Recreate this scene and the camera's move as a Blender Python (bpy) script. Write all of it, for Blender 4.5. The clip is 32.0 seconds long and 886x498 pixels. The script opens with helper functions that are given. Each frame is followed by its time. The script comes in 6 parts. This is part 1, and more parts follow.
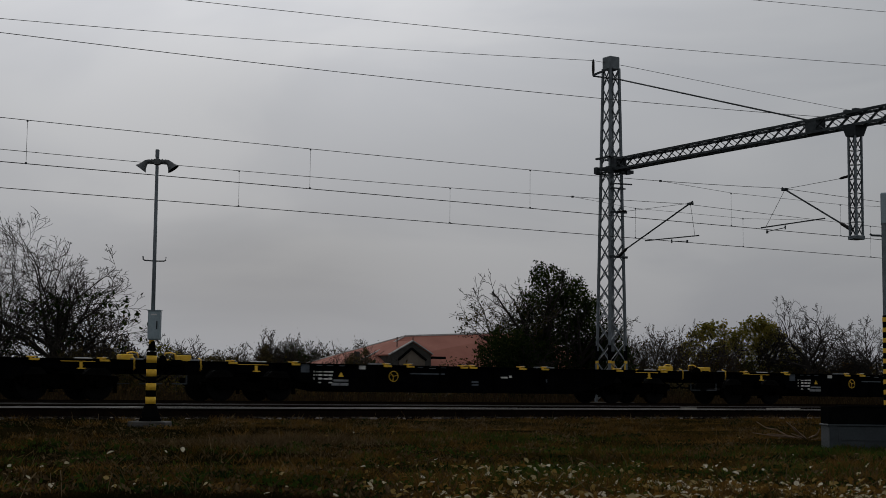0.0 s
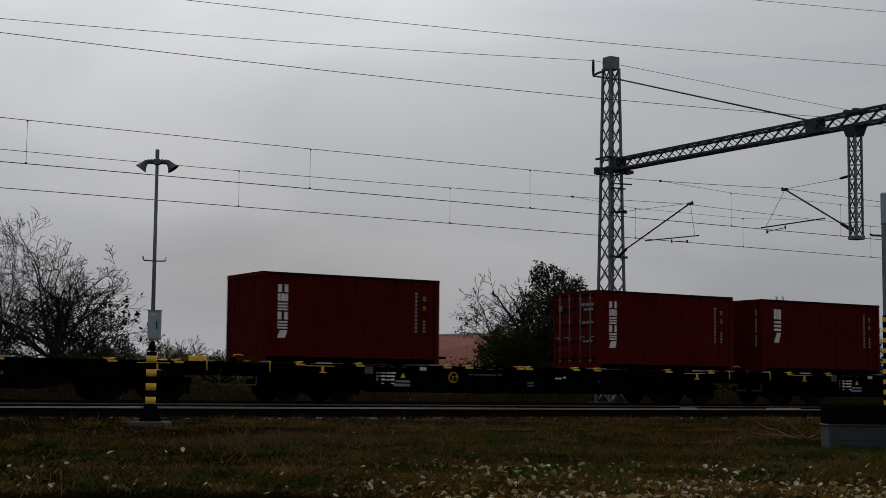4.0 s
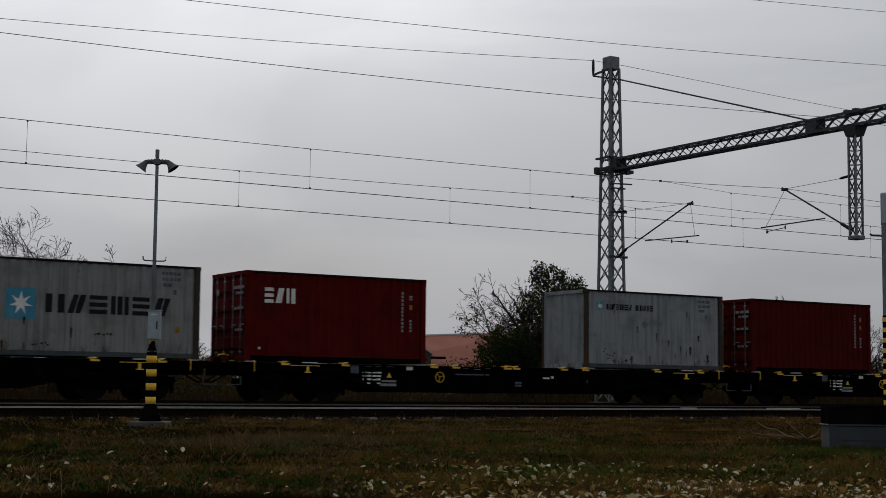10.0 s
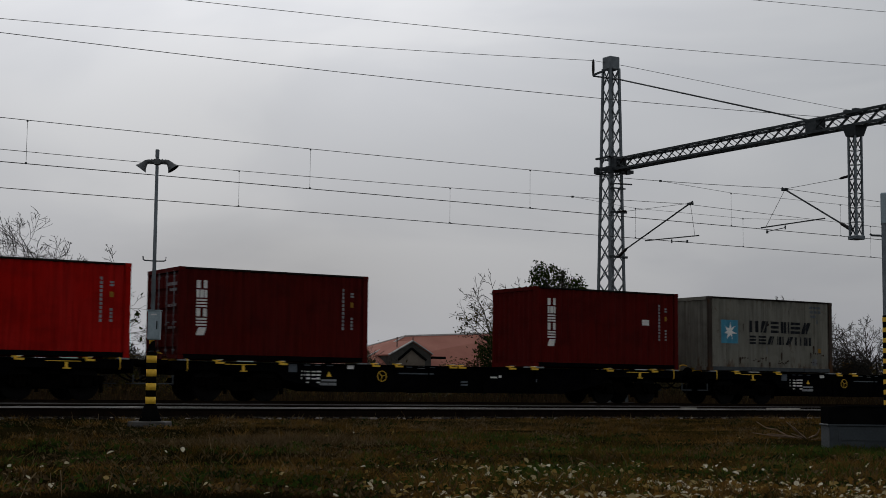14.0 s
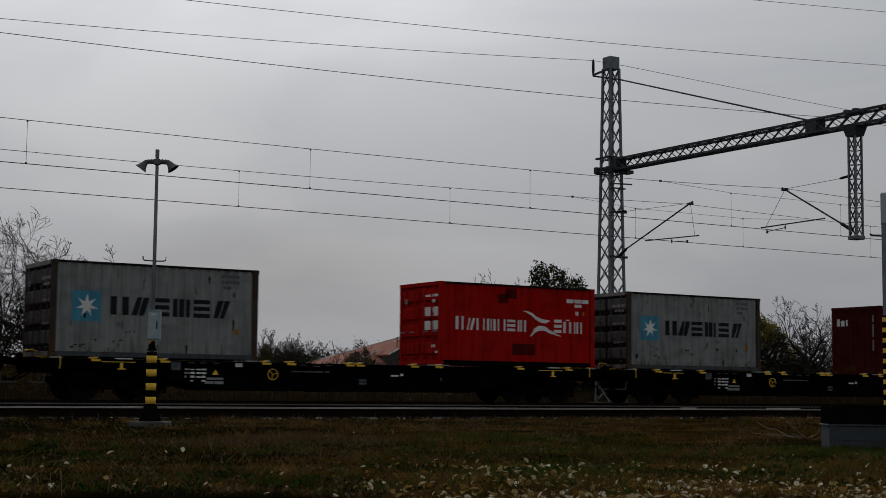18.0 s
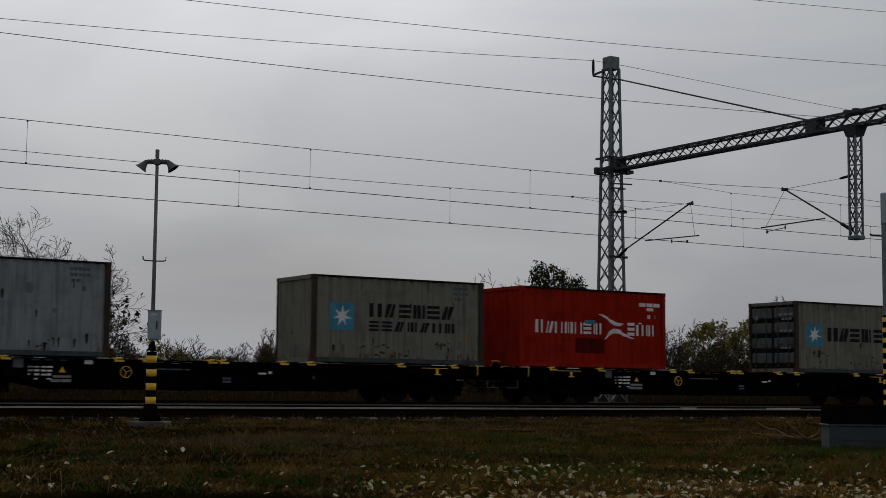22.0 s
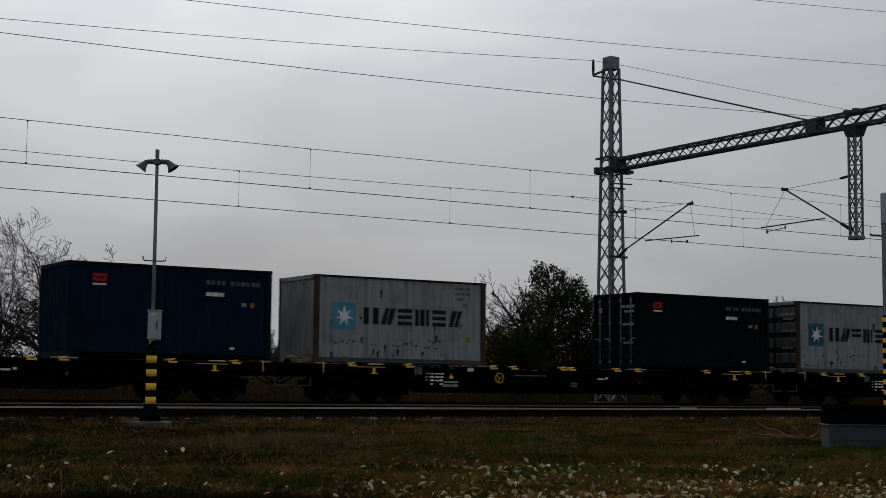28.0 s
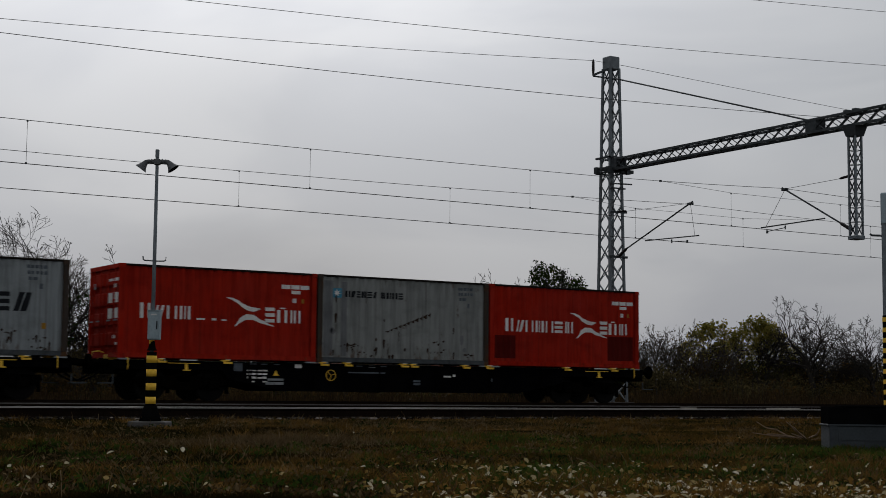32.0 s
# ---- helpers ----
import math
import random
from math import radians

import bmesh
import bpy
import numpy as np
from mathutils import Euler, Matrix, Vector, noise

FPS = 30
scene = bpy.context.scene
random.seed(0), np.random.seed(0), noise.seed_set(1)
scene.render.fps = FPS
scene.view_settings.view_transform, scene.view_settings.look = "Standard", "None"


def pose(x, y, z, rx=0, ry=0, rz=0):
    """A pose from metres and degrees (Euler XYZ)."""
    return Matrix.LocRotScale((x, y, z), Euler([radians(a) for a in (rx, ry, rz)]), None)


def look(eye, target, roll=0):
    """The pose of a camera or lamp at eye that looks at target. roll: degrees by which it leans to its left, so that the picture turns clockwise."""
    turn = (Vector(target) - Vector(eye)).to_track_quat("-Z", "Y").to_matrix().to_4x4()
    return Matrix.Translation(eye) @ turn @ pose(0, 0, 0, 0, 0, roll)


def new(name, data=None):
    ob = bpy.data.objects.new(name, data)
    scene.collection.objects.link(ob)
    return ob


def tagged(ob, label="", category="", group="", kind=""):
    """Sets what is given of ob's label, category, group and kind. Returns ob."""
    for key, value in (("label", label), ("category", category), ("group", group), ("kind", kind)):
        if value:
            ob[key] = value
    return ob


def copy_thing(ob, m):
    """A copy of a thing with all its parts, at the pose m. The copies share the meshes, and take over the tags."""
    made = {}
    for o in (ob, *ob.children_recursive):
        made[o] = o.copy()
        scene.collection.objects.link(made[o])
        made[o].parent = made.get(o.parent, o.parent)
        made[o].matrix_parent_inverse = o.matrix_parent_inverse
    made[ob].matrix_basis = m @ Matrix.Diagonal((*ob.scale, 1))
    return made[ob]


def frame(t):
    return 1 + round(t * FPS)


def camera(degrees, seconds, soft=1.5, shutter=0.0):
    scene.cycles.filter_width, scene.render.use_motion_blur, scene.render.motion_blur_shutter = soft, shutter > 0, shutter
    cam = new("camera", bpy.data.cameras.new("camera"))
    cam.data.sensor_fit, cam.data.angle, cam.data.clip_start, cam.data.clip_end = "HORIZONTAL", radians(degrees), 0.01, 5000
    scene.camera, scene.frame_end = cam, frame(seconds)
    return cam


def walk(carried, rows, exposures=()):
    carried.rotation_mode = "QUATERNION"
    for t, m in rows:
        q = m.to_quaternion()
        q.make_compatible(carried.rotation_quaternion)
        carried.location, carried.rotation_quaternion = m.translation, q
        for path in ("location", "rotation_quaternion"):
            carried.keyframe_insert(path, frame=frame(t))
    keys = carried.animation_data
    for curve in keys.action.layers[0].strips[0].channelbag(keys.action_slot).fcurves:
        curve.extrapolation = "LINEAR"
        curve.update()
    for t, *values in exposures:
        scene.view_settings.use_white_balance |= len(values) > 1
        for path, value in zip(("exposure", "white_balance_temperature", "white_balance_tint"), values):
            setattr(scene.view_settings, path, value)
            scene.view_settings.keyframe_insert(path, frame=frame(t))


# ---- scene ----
cam = camera(32.775, 32.0, soft=0.75, shutter=0.15)
EYE = Vector((0.0, -39.415, 0.267))
VIEW = look(EYE, EYE + 40 * Vector((0.52982, 0.84271, 0.09557)), 0.546)
# small nudges of the tripod near the middle of the shot
NUDGE_A, NUDGE_B = VIEW @ pose(0, 0, 0, 0, 0.032, 0), VIEW @ pose(0, 0, 0, -0.05, 0, 0)
walk(cam, [(0.0, VIEW), (11.2, VIEW), (11.5, NUDGE_A), (12.0, NUDGE_B), (12.5, VIEW), (13.0, NUDGE_A), (13.5, NUDGE_A), (14.0, VIEW), (32.0, VIEW)], exposures=[(0.0, 0.08), (3.0, 0.1), (5.5, 0.34), (7.0, 0.31), (8.0, 0.4), (9.0, 0.18), (10.0, 0.40), (11.0, 0.18), (12.0, 0.4), (13.0, 0.35), (14.0, 0.35), (17.0, 0.42), (18.0, 0.17), (19.0, 0.36), (20.0, 0.25), (21.0, 0.24), (22.0, 0.17), (23.0, 0.38), (24.0, 0.2), (25.0, 0.17), (28.0, 0.32), (29.0, 0.34), (30.0, 0.24), (31.0, 0.23), (32.0, 0.4)])


# ---- sky and light: a closed cloud deck, brightest high over the far end of the line ----
def build_world():
    w = bpy.data.worlds.new("overcast_sky")
    scene.world = w
    w.use_nodes = True
    nt = w.node_tree
    nt.nodes.clear()
    nd, ln = nt.nodes.new, nt.links.new
    out, bg = nd("ShaderNodeOutputWorld"), nd("ShaderNodeBackground")
    sky = nd("ShaderNodeTexSky")
    sky.sky_type, sky.sun_disc = "NISHITA", False
    sky.sun_elevation, sky.sun_rotation = radians(40), radians(22)
    sky.air_density, sky.dust_density = 2.0, 4.0
    gain = nd("ShaderNodeVectorMath")
    gain.operation = "SCALE"
    gain.inputs["Scale"].default_value = 0.05
    ln(sky.outputs[0], gain.inputs[0])
    tc = nd("ShaderNodeTexCoord")
    # brightness falls off from the sun's place behind the clouds
    dot = nd("ShaderNodeVectorMath")
    dot.operation = "DOT_PRODUCT"
    dot.inputs[1].default_value = SUN_WAY
    ln(tc.outputs["Generated"], dot.inputs[0])
    half = nd("ShaderNodeMapRange")
    half.inputs["From Min"].default_value, half.inputs["From Max"].default_value = -1.0, 1.0
    ln(dot.outputs["Value"], half.inputs["Value"])
    deck = nd("ShaderNodeValToRGB")
    deck.color_ramp.interpolation = "B_SPLINE"
    el = deck.color_ramp.elements
    while len(el) < len(SKY):
        el.new(0.5)
    for e, (p, v, warm) in zip(el, SKY):
        e.position, e.color = p, (v * (0.946 + warm), v * 0.985, v * (1.062 - warm), 1)
    ln(half.outputs["Result"], deck.inputs["Fac"])
    # soft cloud banks, stretched along the horizon
    mp = nd("ShaderNodeMapping")
    mp.inputs["Scale"].default_value = (2.2, 2.2, 7.0)
    mp.inputs["Location"].default_value = (0.4, 1.3, 0.25)
    ln(tc.outputs["Generated"], mp.inputs[0])
    nz = nd("ShaderNodeTexNoise")
    nz.inputs["Scale"].default_value, nz.inputs["Detail"].default_value, nz.inputs["Roughness"].default_value = 1.5, 4, 0.5
    nz.inputs["Distortion"].default_value = 0.5
    ln(mp.outputs[0], nz.inputs["Vector"])
    band = nd("ShaderNodeValToRGB")
    band.color_ramp.interpolation = "EASE"
    for e, p, c in zip(band.color_ramp.elements, (0.38, 0.60), ((0.88, 0.89, 0.91, 1), (1.0, 1.0, 1.0, 1))):
        e.position, e.color = p, c
    ln(nz.outputs["Fac"], band.inputs["Fac"])
    lit = nd("ShaderNodeVectorMath")
    lit.operation = "MULTIPLY"
    ln(deck.outputs["Color"], lit.inputs[0])
    ln(band.outputs["Color"], lit.inputs[1])
    # darker banks of cloud low over the line
    shade = lit
    for way, flat, reach, depth in BANKS:
        off, sq, far, dim, mul = (nd("ShaderNode" + k) for k in ("VectorMath", "VectorMath", "VectorMath", "MapRange", "VectorMath"))
        off.operation, sq.operation, far.operation, mul.operation = "SUBTRACT", "MULTIPLY", "LENGTH", "SCALE"
        dim.interpolation_type = "SMOOTHERSTEP"
        off.inputs[1].default_value, sq.inputs[1].default_value = way, (1, 1, flat)
        for k, x in zip(("From Min", "From Max", "To Min", "To Max"), (0.0, reach, depth, 1.0)):
            dim.inputs[k].default_value = x
        ln(tc.outputs["Generated"], off.inputs[0])
        ln(off.outputs[0], sq.inputs[0])
        ln(sq.outputs[0], far.inputs[0])
        ln(far.outputs["Value"], dim.inputs["Value"])
        ln(shade.outputs[0], mul.inputs[0])
        ln(dim.outputs["Result"], mul.inputs["Scale"])
        shade = mul
    mix = nd("ShaderNodeMix")
    mix.data_type = "RGBA"
    mix.inputs["Factor"].default_value = 0.94
    ln(gain.outputs[0], mix.inputs["A"])
    ln(shade.outputs[0], mix.inputs["B"])
    ln(mix.outputs["Result"], bg.inputs["Color"])
    bg.inputs["Strength"].default_value = SKY_POWER
    ln(bg.outputs[0], out.inputs["Surface"])


SUN_WAY = Vector((0.29, 0.71, 0.643)).normalized()
SKY = ((0.0, 0.28, 0.0), (0.5, 0.225, 0.0), (0.80, 0.175, -0.012), (0.872, 0.235, -0.008), (0.925, 0.35, 0.004), (0.952, 0.52, 0.012), (1.0, 0.80, 0.02))
SKY_POWER = 1.22
BANKS = (((0.425, 0.900, 0.080), 2.8, 0.17, 0.86), ((0.50, 0.86, 0.06), 2.0, 0.30, 0.93), ((0.40, 0.897, 0.19), 2.0, 0.13, 0.94))
build_world()
sun = new("sun", bpy.data.lights.new("sun", "SUN"))
sun.data.energy, sun.data.angle, sun.data.color = 0.5, radians(40), (1.0, 0.97, 0.93)
sun.matrix_world = look(90 * SUN_WAY, (0, 0, 0))


# ---- materials ----
def material(name, rough=0.7, metal=0.0):
    m = bpy.data.materials.new(name)
    m.use_nodes = True
    b = m.node_tree.nodes["Principled BSDF"]
    b.inputs["Roughness"].default_value, b.inputs["Metallic"].default_value = rough, metal
    b.inputs["Specular IOR Level"].default_value = 0.12
    return m, m.node_tree, b


def ramp(nt, fac, stops):
    r = nt.nodes.new("ShaderNodeValToRGB")
    el = r.color_ramp.elements
    while len(el) < len(stops):
        el.new(0.5)
    for e, (p, c) in zip(el, stops):
        e.position, e.color = p, (*c, 1)
    nt.links.new(fac, r.inputs["Fac"])
    return r.outputs["Color"]


def noise_tex(nt, scale, detail=4, stretch=(1, 1, 1), coord="Object", rnd=False, rough=0.55):
    tc, mp, nz = (nt.nodes.new("ShaderNode" + k) for k in ("TexCoord", "Mapping", "TexNoise"))
    mp.inputs["Scale"].default_value = stretch
    nt.links.new(tc.outputs[coord], mp.inputs["Vector"])
    if rnd:
        oi, mul = nt.nodes.new("ShaderNodeObjectInfo"), nt.nodes.new("ShaderNodeVectorMath")
        mul.operation = "SCALE"
        mul.inputs[0].default_value = (37.0, 19.0, 53.0)
        nt.links.new(oi.outputs["Random"], mul.inputs["Scale"])
        nt.links.new(mul.outputs[0], mp.inputs["Location"])
    nt.links.new(mp.outputs[0], nz.inputs["Vector"])
    nz.inputs["Scale"].default_value, nz.inputs["Detail"].default_value, nz.inputs["Roughness"].default_value = scale, detail, rough
    return nz.outputs["Fac"]


def blend(nt, fac, a, b, mode="MIX"):
    m = nt.nodes.new("ShaderNodeMix")
    m.data_type, m.blend_type = "RGBA", mode
    for key, v in (("Factor", fac), ("A", a), ("B", b)):
        if hasattr(v, "links"):
            nt.links.new(v, m.inputs[key])
        else:
            m.inputs[key].default_value = v if key == "Factor" else (*v, 1)
    return m.outputs["Result"]


def span(nt, v, a, b, lo=0.0, hi=1.0):
    m = nt.nodes.new("ShaderNodeMapRange")
    nt.links.new(v, m.inputs["Value"])
    for k, x in zip(("From Min", "From Max", "To Min", "To Max"), (a, b, lo, hi)):
        m.inputs[k].default_value = x
    return m.outputs["Result"]


def bump(nt, bsdf, h, strength=0.3, dist=0.02):
    b = nt.nodes.new("ShaderNodeBump")
    b.inputs["Strength"].default_value, b.inputs["Distance"].default_value = strength, dist
    nt.links.new(h, b.inputs["Height"])
    nt.links.new(b.outputs[0], bsdf.inputs["Normal"])


def plain(name, rgb, rough=0.6, metal=0.0, vary=0.25, scale=3.0, grain=None, spec=0.12):
    """A paint or bare surface with two scales of variation."""
    m, nt, b = material(name, rough, metal)
    b.inputs["Specular IOR Level"].default_value = spec
    n1, n2 = noise_tex(nt, scale, 4, rnd=True), noise_tex(nt, grain or scale * 14, 3)
    dark, light = tuple(c * (1 - vary) for c in rgb), tuple(min(1, c * (1 + vary)) for c in rgb)
    c1 = ramp(nt, n1, ((0.3, dark), (0.7, light)))
    c2 = blend(nt, span(nt, n2, 0.4, 0.75, 0, 0.35), c1, tuple(c * 0.55 for c in rgb))
    nt.links.new(c2, b.inputs["Base Color"])
    nt.links.new(span(nt, n2, 0.3, 0.7, max(0.05, rough - 0.12), min(1, rough + 0.12)), b.inputs["Roughness"])
    bump(nt, b, n2, 0.15, 0.004)
    return m


def weathered(name, rgb, rust=0.25, fade=0.25, rough=0.62):
    """Container paint: chalky patches, vertical dirt runs and rust spots that bleed downwards."""
    m, nt, b = material(name, rough)
    b.inputs["Specular IOR Level"].default_value = 0.02
    big = noise_tex(nt, 0.7, 4, rnd=True)
    runs = noise_tex(nt, 2.2, 5, (3.2, 3.2, 0.32), rnd=True)
    spots = noise_tex(nt, 3.0, 6, (1, 1, 0.55), rnd=True, rough=0.68)
    fine = noise_tex(nt, 24, 4)
    faded = tuple(c * (1 - fade) + fade * (sum(rgb) / 3 * 0.9 + 0.008) for c in rgb)
    col = ramp(nt, big, ((0.32, rgb), (0.70, faded)))
    col = blend(nt, span(nt, runs, 0.47, 0.72, 0, 0.62), col, tuple(c * 0.45 for c in rgb))
    edge = 0.72 - 0.16 * rust
    col = blend(nt, span(nt, spots, edge, edge + 0.07, 0, min(1.0, 0.35 + rust)), col, (0.075, 0.032, 0.016))
    # fine dirty lines that run down the folds
    lines = noise_tex(nt, 1.0, 4, (11.0, 11.0, 0.22), rnd=True, rough=0.6)
    col = blend(nt, span(nt, lines, 0.54, 0.68, 0, min(0.6, 0.25 + rust)), col, tuple(c * 0.35 + 0.006 * k for c, k in zip(rgb, (2.2, 1.2, 0.6))))
    grime_shade = noise_tex(nt, 1.1, 5, (1, 1, 1.6), rnd=True)
    col = blend(nt, span(nt, grime_shade, 0.50, 0.72, 0, 0.55), col, tuple(c * 0.4 + 0.002 for c in rgb))
    # rust that gathers along the lower edge and bleeds from the upper one
    tc, sep = nt.nodes.new("ShaderNodeTexCoord"), nt.nodes.new("ShaderNodeSeparateXYZ")
    nt.links.new(tc.outputs["Object"], sep.inputs[0])
    low, high = span(nt, sep.outputs["Z"], 0.12, 0.75, 0.20, 0.0), span(nt, sep.outputs["Z"], 1.9, 2.55, 0.0, 0.13)
    add = [nt.nodes.new("ShaderNodeMath") for _ in range(2)]
    nt.links.new(low, add[0].inputs[0])
    nt.links.new(high, add[0].inputs[1])
    nt.links.new(add[0].outputs[0], add[1].inputs[0])
    nt.links.new(noise_tex(nt, 1.6, 6, (2.6, 2.6, 0.7), rnd=True, rough=0.7), add[1].inputs[1])
    at = 0.84 - 0.30 * rust
    col = blend(nt, span(nt, add[1].outputs[0], at, at + 0.10, 0, min(0.85, 0.25 + rust)), col, (0.085, 0.042, 0.020))
    col = blend(nt, span(nt, fine, 0.5, 0.8, 0, 0.22), col, tuple(c * 0.6 for c in rgb))
    nt.links.new(col, b.inputs["Base Color"])
    nt.links.new(span(nt, spots, 0.4, 0.75, rough - 0.1, 0.92), b.inputs["Roughness"])
    bump(nt, b, fine, 0.12, 0.004)
    return m


MAT = {}
PAINT = dict(
    brown=((0.0885, 0.00654, 0.00462), 0.10, 0.08), maroon=((0.1, 0.00615, 0.00462), 0.10, 0.08), rusty=((0.069, 0.00924, 0.00461), 0.45, 0.15),
    red=((0.415, 0.00615, 0.00308), 0.12, 0.06), orange=((0.362, 0.0154, 0.00462), 0.28, 0.08), slate=((0.0152, 0.0248, 0.0345), 0.10, 0.12),
    navy=((0.0045, 0.0135, 0.034), 0.15, 0.12), ink=((0.0034, 0.0066, 0.0100), 0.15, 0.15), grey=((0.258, 0.267, 0.250), 0.50, 0.15),
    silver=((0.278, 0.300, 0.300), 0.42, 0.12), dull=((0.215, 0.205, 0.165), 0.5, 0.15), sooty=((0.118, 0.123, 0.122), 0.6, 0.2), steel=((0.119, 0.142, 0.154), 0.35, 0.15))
for key, (rgb, rust, fade) in PAINT.items():
    MAT[key] = weathered("paint_" + key, rgb, rust, fade)
MAT["white_mark"] = plain("white_marking", (0.78, 0.76, 0.71), 0.7, vary=0.12, scale=2)
MAT["grey_mark"] = plain("faded_marking", (0.26, 0.27, 0.27), 0.7, vary=0.25, scale=4)
MAT["dim_mark"] = plain("dirty_marking", (0.10, 0.115, 0.13), 0.75, vary=0.3, scale=5)
MAT["black_mark"] = plain("black_marking", (0.012, 0.013, 0.016), 0.6, vary=0.2, scale=2)
MAT["blue_mark"] = plain("light_blue_panel", (0.068, 0.264, 0.368), 0.65, vary=0.18, scale=2)
MAT["teal_mark"] = plain("teal_panel", (0.024, 0.12, 0.152), 0.65, vary=0.2, scale=2)
MAT["navy_mark"] = plain("navy_panel", (0.0096, 0.0176, 0.06), 0.65, vary=0.2, scale=2)
MAT["orange_mark"] = plain("orange_panel", (0.496, 0.136, 0.04), 0.65, vary=0.2, scale=2)
MAT["red_mark"] = plain("red_label", (0.45, 0.02, 0.02), 0.6, vary=0.15, scale=3)
MAT["yellow_mark"] = plain("yellow_label", (0.32, 0.16, 0.02), 0.6, vary=0.15, scale=3)
MAT["yellow"] = plain("yellow_paint", (0.95, 0.55, 0.06), 0.55, vary=0.14, scale=5)
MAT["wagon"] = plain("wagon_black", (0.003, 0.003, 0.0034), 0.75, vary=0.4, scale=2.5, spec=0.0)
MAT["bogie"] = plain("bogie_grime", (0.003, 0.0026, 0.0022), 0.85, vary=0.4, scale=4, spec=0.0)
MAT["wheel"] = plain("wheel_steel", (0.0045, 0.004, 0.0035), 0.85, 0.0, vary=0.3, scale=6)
MAT["grime_shade"] = plain("grimy_shaded_steel", (0.020, 0.017, 0.014), 0.85, vary=0.5, scale=3, spec=0.03)
MAT["zinc"] = plain("galvanised_steel", (0.176, 0.196, 0.2064), 0.55, 0.35, vary=0.22, scale=5)
MAT["dark_zinc"] = plain("weathered_steel", (0.063, 0.0702, 0.0732), 0.6, 0.3, vary=0.3, scale=5)
MAT["wire"] = plain("copper_wire", (0.07, 0.069, 0.069), 0.6, 0.4, vary=0.2, scale=8)
MAT["insulator"] = plain("brown_insulator", (0.02, 0.017, 0.016), 0.35, vary=0.2, scale=9)
MAT["black_paint"] = plain("black_paint", (0.005, 0.005, 0.005), 0.6, vary=0.3, scale=6, spec=0.0)
MAT["concrete"] = plain("concrete", (0.085, 0.080, 0.073), 0.9, vary=0.3, scale=4, grain=60)
MAT["sleeper"] = plain("old_sleeper", (0.075, 0.066, 0.055), 0.95, vary=0.4, scale=6, grain=50, spec=0.0)
MAT["rail"] = plain("rusty_shaded_rail", (0.012, 0.008, 0.006), 0.85, vary=0.35, scale=6, spec=0.0)
MAT["railhead"] = plain("worn_rail_head", (0.34, 0.32, 0.30), 0.42, 0.85, vary=0.2, scale=3)
MAT["dull_head"] = plain("dull_rail_head", (0.11, 0.10, 0.095), 0.6, 0.6, vary=0.2, scale=3)
MAT["cabinet"] = plain("grey_cabinet", (0.344, 0.416, 0.44), 0.5, vary=0.10, scale=3)
MAT["boxgrey"] = plain("grey_sheet_metal", (0.0494, 0.0572, 0.0614), 0.55, 0.1, vary=0.22, scale=3)
MAT["horn"] = plain("horn_grey", (0.128, 0.132, 0.132), 0.6, vary=0.2, scale=8)
MAT["pale_bark"] = plain("pale_bark", (0.050, 0.042, 0.034), 0.95, vary=0.4, scale=8)
MAT["bark"] = plain("bark", (0.026, 0.022, 0.018), 0.95, vary=0.4, scale=8)
MAT["deadwood"] = plain("dead_wood", (0.22, 0.15, 0.10), 0.9, vary=0.3, scale=12)
MAT["plaster"] = plain("old_plaster", (0.16, 0.132, 0.104), 0.95, vary=0.25, scale=1.5)
MAT["gable"] = plain("weathered_gable", (0.068, 0.064, 0.056), 0.95, vary=0.3, scale=2)
MAT["coping"] = plain("pale_coping", (0.44, 0.424, 0.4), 0.85, vary=0.2, scale=3)
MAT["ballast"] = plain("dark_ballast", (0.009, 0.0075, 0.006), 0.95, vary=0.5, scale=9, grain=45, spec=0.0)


def tile_material():
    m, nt, b = material("red_roof_tiles", 0.9)
    n1, n2 = noise_tex(nt, 0.5, 5), noise_tex(nt, 5.0, 4)
    c = ramp(nt, n1, ((0.3, (0.29, 0.112, 0.080)), (0.7, (0.35, 0.145, 0.105))))
    c = blend(nt, span(nt, n2, 0.45, 0.75, 0, 0.35), c, (0.24, 0.10, 0.075))
    nt.links.new(c, b.inputs["Base Color"])
    return m


def leaf_material(name, stops, rough=0.7, trans=0.0, patch=0.4, grain=0.55):
    """Leaves or blades: each island takes its own shade."""
    m, nt, b = material(name, rough)
    g = nt.nodes.new("ShaderNodeNewGeometry")
    n = noise_tex(nt, grain, 5, rough=0.65)
    f = nt.nodes.new("ShaderNodeMath")
    f.operation = "MULTIPLY_ADD"
    nt.links.new(g.outputs["Random Per Island"], f.inputs[0])
    f.inputs[1].default_value = 1.0 - patch
    nt.links.new(span(nt, n, 0.33, 0.67, 0.0, patch), f.inputs[2])
    col = ramp(nt, f.outputs[0], stops)
    nt.links.new(col, b.inputs["Base Color"])
    b.inputs["Specular IOR Level"].default_value = 0.0
    if trans:
        tr, mx = nt.nodes.new("ShaderNodeBsdfTranslucent"), nt.nodes.new("ShaderNodeMixShader")
        nt.links.new(col, tr.inputs["Color"])
        mx.inputs["Fac"].default_value = trans
        nt.links.new(b.outputs[0], mx.inputs[1])
        nt.links.new(tr.outputs[0], mx.inputs[2])
        nt.links.new(mx.outputs[0], nt.nodes["Material Output"].inputs["Surface"])
    return m


